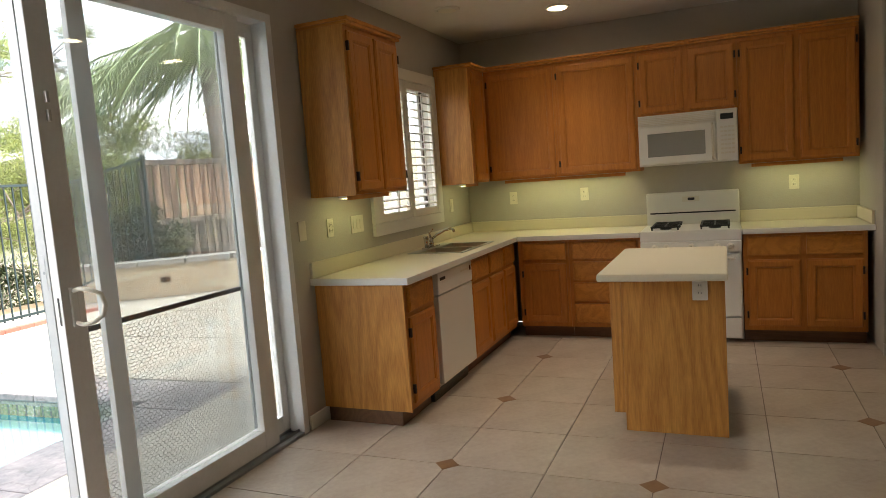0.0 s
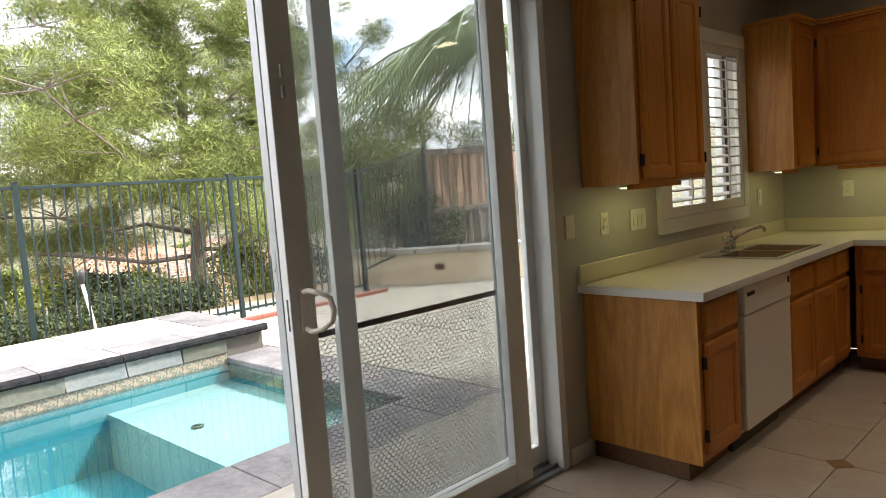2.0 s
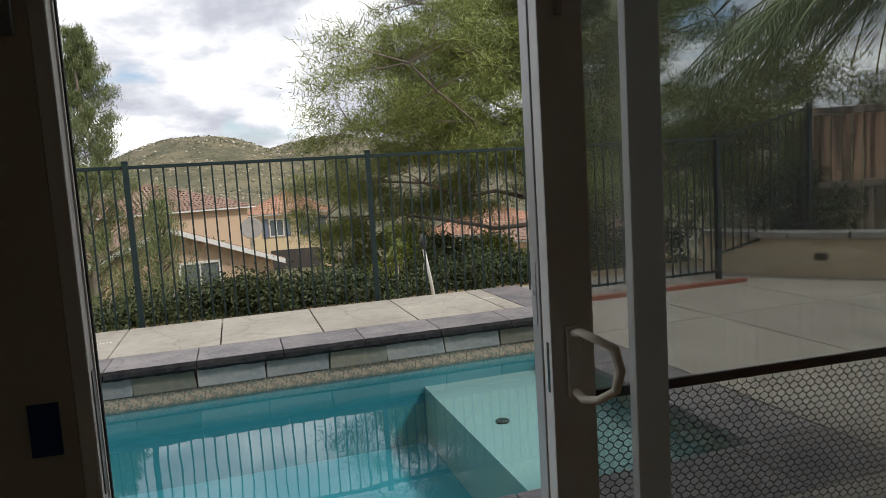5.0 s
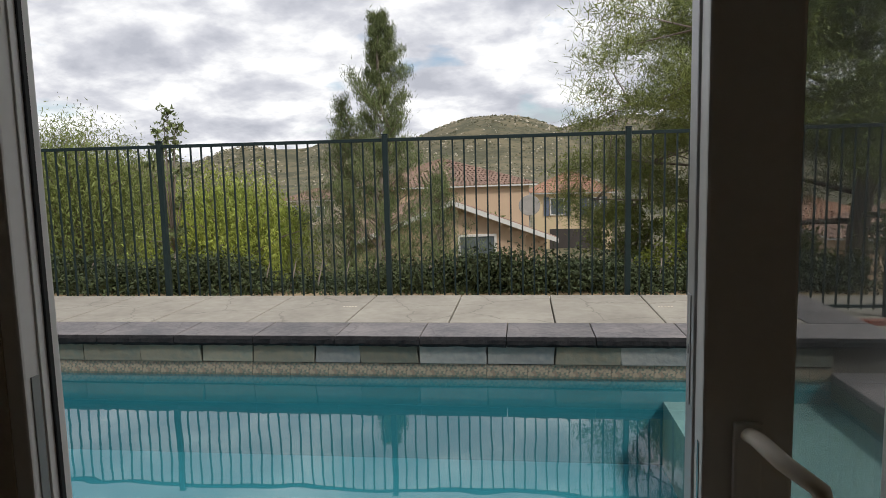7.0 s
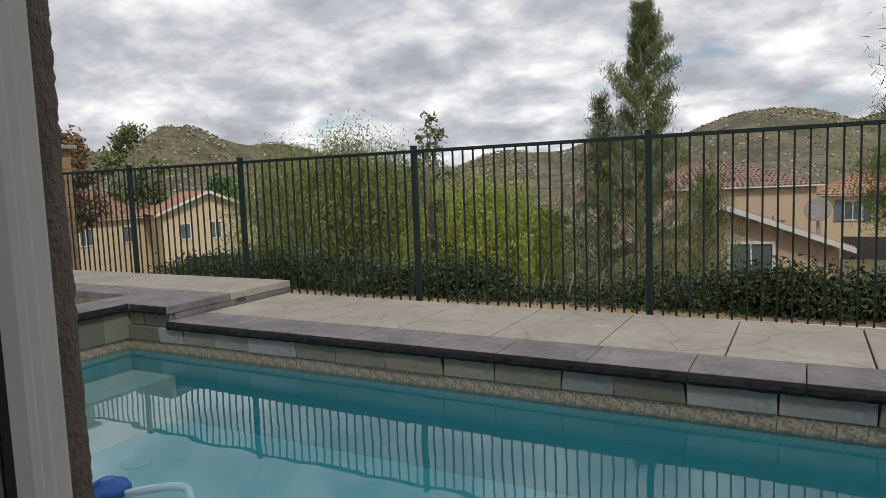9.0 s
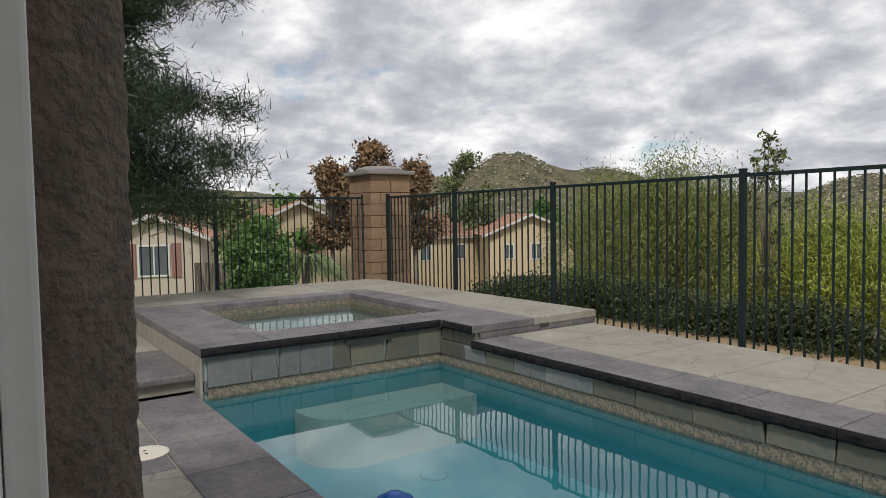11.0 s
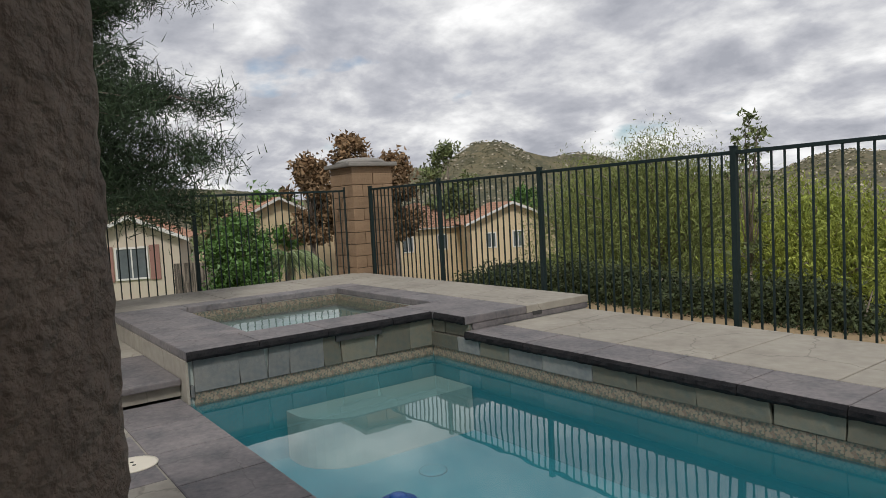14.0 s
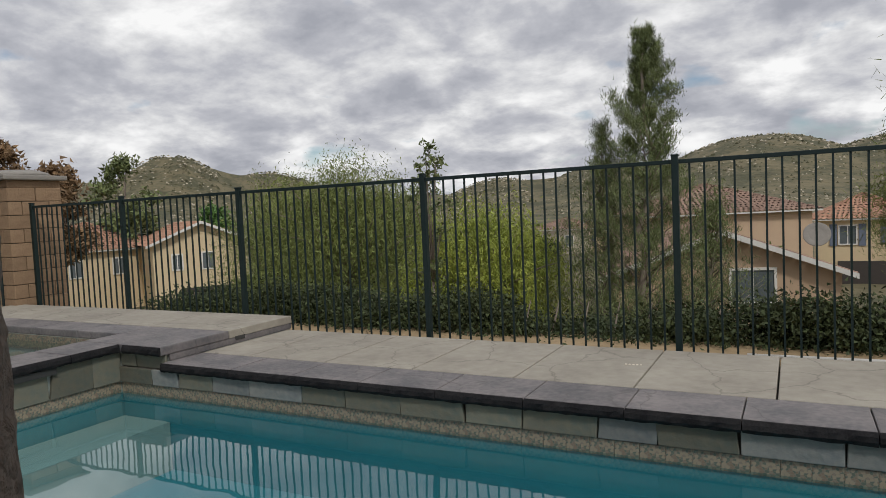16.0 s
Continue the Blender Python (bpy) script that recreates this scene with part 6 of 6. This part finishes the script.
house(facing(-21.6, 88, -5.2, -20), 7.0, 7.0, 3.6, 1.3, M_PALE, M_ROOFB, "distant pale house with a brown roof", [(-2, 2.0, 1.2, 1.5), (1.6, 2.0, 1.2, 1.5)], gable=False)
house(facing(-18.9, 90, -5.2, -10), 4.0, 7.0, 3.2, 1.5, M_YELLOW, M_ROOFB, "distant pale house with a gable", [(0, 1.8, 1.2, 1.5)])
house(facing(-51.0, 52, -4.9, 12), 6.6, 9.0, 4.9, 1.4, M_YELLOW, M_ROOF, "two-storey cream house with a terracotta gable", [(0.4, 3.5, 0.9, 1.3), (-1.7, 3.5, 0.8, 1.2)], over=0.5, garage=(0.3, 3.6, 1.6))
house(facing(-57.2, 56, -4.9, 30), 9.5, 8.0, 4.7, 1.9, M_YELLOW, M_ROOF, "wide cream two-storey house with a terracotta roof", [(-3, 3.3, 1.0, 1.3), (0.2, 3.3, 1.0, 1.3), (2.8, 1.2, 1.2, 1.2)], gable=False)
house(facing(-63.5, 54, -4.9, 20), 7.5, 7.0, 4.7, 1.7, M_PALE, M_ROOF, "pale two-storey house with a tiled roof", [(-1.5, 3.2, 1.1, 1.3), (1.9, 1.2, 1.3, 1.3), (2.4, 3.4, 0.9, 1.2)], gable=False, shutter=M_RSHUTTER)
house(facing(-70.5, 50, -4.6, 20), 8.5, 7.0, 5.2, 2.0, M_YELLOW, M_ROOF, "cream house with a high tiled roof", [(-2, 3.2, 1.1, 1.2)], over=0.5)
house(facing(-81.5, 35, -2.2, -8), 4.3, 6.0, 2.9, 1.0, M_PALE, M_ROOF, "cream stucco house with a tiled gable and rose shutters", [(0.0, 1.7, 1.45, 1.55)], shutter=M_RSHUTTER)
house(facing(-90.0, 39, -2.3, -8), 10.5, 8.0, 2.8, 2.3, M_PALE, M_ROOF, "cream stucco house with a hipped terracotta roof", [(3.6, 1.2, 0.9, 1.1)], gable=False, garage=(-0.6, 1.1, 2.0), shutter=M_RSHUTTER)
house(facing(17, 44, -5.2, -15), 9.0, 8.0, 3.0, 1.6, M_PALE, M_ROOF, "cream house with a terracotta roof down the slope", [(-1.5, 1.6, 1.2, 1.2)], gable=False)
house(facing(27, 40, -5.2, 20), 9.0, 8.0, 3.0, 1.6, M_TAN, M_ROOFB, "tan house with a tiled roof down the slope", [(1.5, 1.6, 1.2, 1.2)], gable=False)
house(facing(41, 34, -5.0, -10), 7.0, 8.0, 2.9, 1.6, M_PALE, M_ROOFB, "pale house with a tiled gable down the slope", [(0.0, 1.6, 1.2, 1.2)])
t = thing("satellite_dish", "grey satellite dish on a mast beside a roof", "satellite dish", m=facing(-2.6, 32, -0.6))
part("mast", tube(bmesh.new(), [(0, 0, -4.0), (0, 0, 0)], 0.03), M_CAP, t)
part("dish", spin(bmesh.new(), [(0.04, -0.12), (0.30, -0.07), (0.52, 0.03), (0.50, 0.04), (0.28, -0.04)], 20, m=pose(0, 0, 0.35, 70, 0, 0)), M_CAP, t)
t = thing("street_lamp", "tall thin grey street lamp among the houses", "street lamp", m=facing(-47.4, 48, -4.9))
part("pole", tube(bmesh.new(), [(0, 0, 0), (0, 0, 4.0), (0, 0, 6.6)], [0.09, 0.07, 0.05]), M_WHITEP, t)
part("arm", tube(bmesh.new(), [(0, 0, 6.5), (0.5, 0, 6.9), (1.1, 0, 6.95)], 0.035), M_WHITEP, t)
t = thing("lawn_fence", "pale board fence beside a house", "fence", m=facing(-76.3, 34, -2.4, -30))
for k in range(22):
    part("board", B(k * 0.2 - 2, -0.02, -0.5, k * 0.2 - 1.82, 0.02, 1.75), M_FENCEG, t)
lw = facing(-86, 30, -2.5)
lw = setting("lawn", B(-7, -3.0, -0.5, 7, 4.5, 0.05), M_LAWN, "green front lawn of a house", lw)
setting("driveway", B(-4, -8, -0.5, 5, 10, 0.05), M_DECK, "pale concrete driveway", facing(1.5, 43, -5.0))
setting("lawn_strip", B(-2.5, -2, -0.5, 1.5, 2, 0.1), M_LAWN, "small green lawn beside a driveway", facing(-2.0, 40, -5.0))

# red car in front of the house
t = thing("parked_car", "red saloon car parked on a driveway", "car", m=facing(-93.2, 27.5, -2.75, 80))
bm = bmesh.new()
prof = [(-2.1, 0.35), (-2.1, 0.75), (-1.9, 0.92), (-1.2, 0.98), (-0.55, 1.40), (0.65, 1.42), (1.35, 1.02), (2.0, 0.85), (2.15, 0.6), (2.1, 0.35)]
a = [bm.verts.new((x, -0.82, z)) for x, z in prof]
b = [bm.verts.new((x, 0.82, z)) for x, z in prof]
bm.faces.new(a), bm.faces.new(b[::-1])
for i in range(len(prof)):
    bm.faces.new((a[i], b[i], b[(i + 1) % len(prof)], a[(i + 1) % len(prof)]))
part("body", bm, M_RED, t)
for s in (-1, 1):
    part("side_window", B(-0.75, s * 0.825 - 0.004, 1.0, 0.8, s * 0.825 + 0.004, 1.32, bevel=0.003), M_DARK, t)
    for x in (-1.3, 1.35):
        wh = part("wheel", spin(bmesh.new(), [(0.31, -0.1), (0.33, -0.06), (0.33, 0.06), (0.31, 0.1)], 20, m=pose(x, s * 0.78, 0.32, 90, 0, 0)), M_TYRE, t)
        part("rim", spin(bmesh.new(), [(0.19, -0.105), (0.19, 0.105)], 16, m=pose(x, s * 0.785, 0.32, 90, 0, 0)), M_STEEL, wh)
part("rear_window", B(-1.0, -0.66, 1.05, -0.98, 0.66, 1.30, m=pose(-0.12, 0, 0.02, 0, 0, 0)), M_DARK, t)
for s in (-1, 1):
    part("tail_lamp", B(-2.115, s * 0.6 - 0.14, 0.66, -2.095, s * 0.6 + 0.14, 0.80, bevel=0.005), M_RED, t)

# ---- floor tiles ----
setting("floor", B(W_X, S_Y, -0.3, E_X, 0.0, -0.006), M_GROUT, "tiled floor bed with brown grout")
fl = thing("floor_tiles", "large travertine-look floor tiles with brown diamond insets", "floor", kind="structure")
PX, PY, TX, TY = 0.5075, 0.5075, 2.566, -1.003
tile = bmesh.new()
hx, hy = PX / 2 - 0.0025, PY / 2 - 0.0025
box(tile, -hx, -hy, -0.006, hx, hy, 0.0, bevel=0.0015)
tile = mesh_of(tile, "tile", M_TILE)
dia = mesh_of(B(-0.047, -0.047, 0.0002, 0.047, 0.047, 0.0016, bevel=0.0006, m=pose(0, 0, 0, 0, 0, 45)), "inset_tile", M_DIAMOND)
for i in range(-13, 8):
    for j in range(-10, 3):
        x, y = TX + i * PX, TY + j * PY
        if W_X < x + PX / 2 < E_X and S_Y < y + PY / 2 < 0:
            sharer("tile", tile, fl, T(x + PX / 2, y + PY / 2, 0))
        if i % 2 == 0 and j % 2 == 0 and W_X < x < E_X and S_Y < y < -0.3:
            sharer("inset_tile", dia, fl, T(x, y, 0))
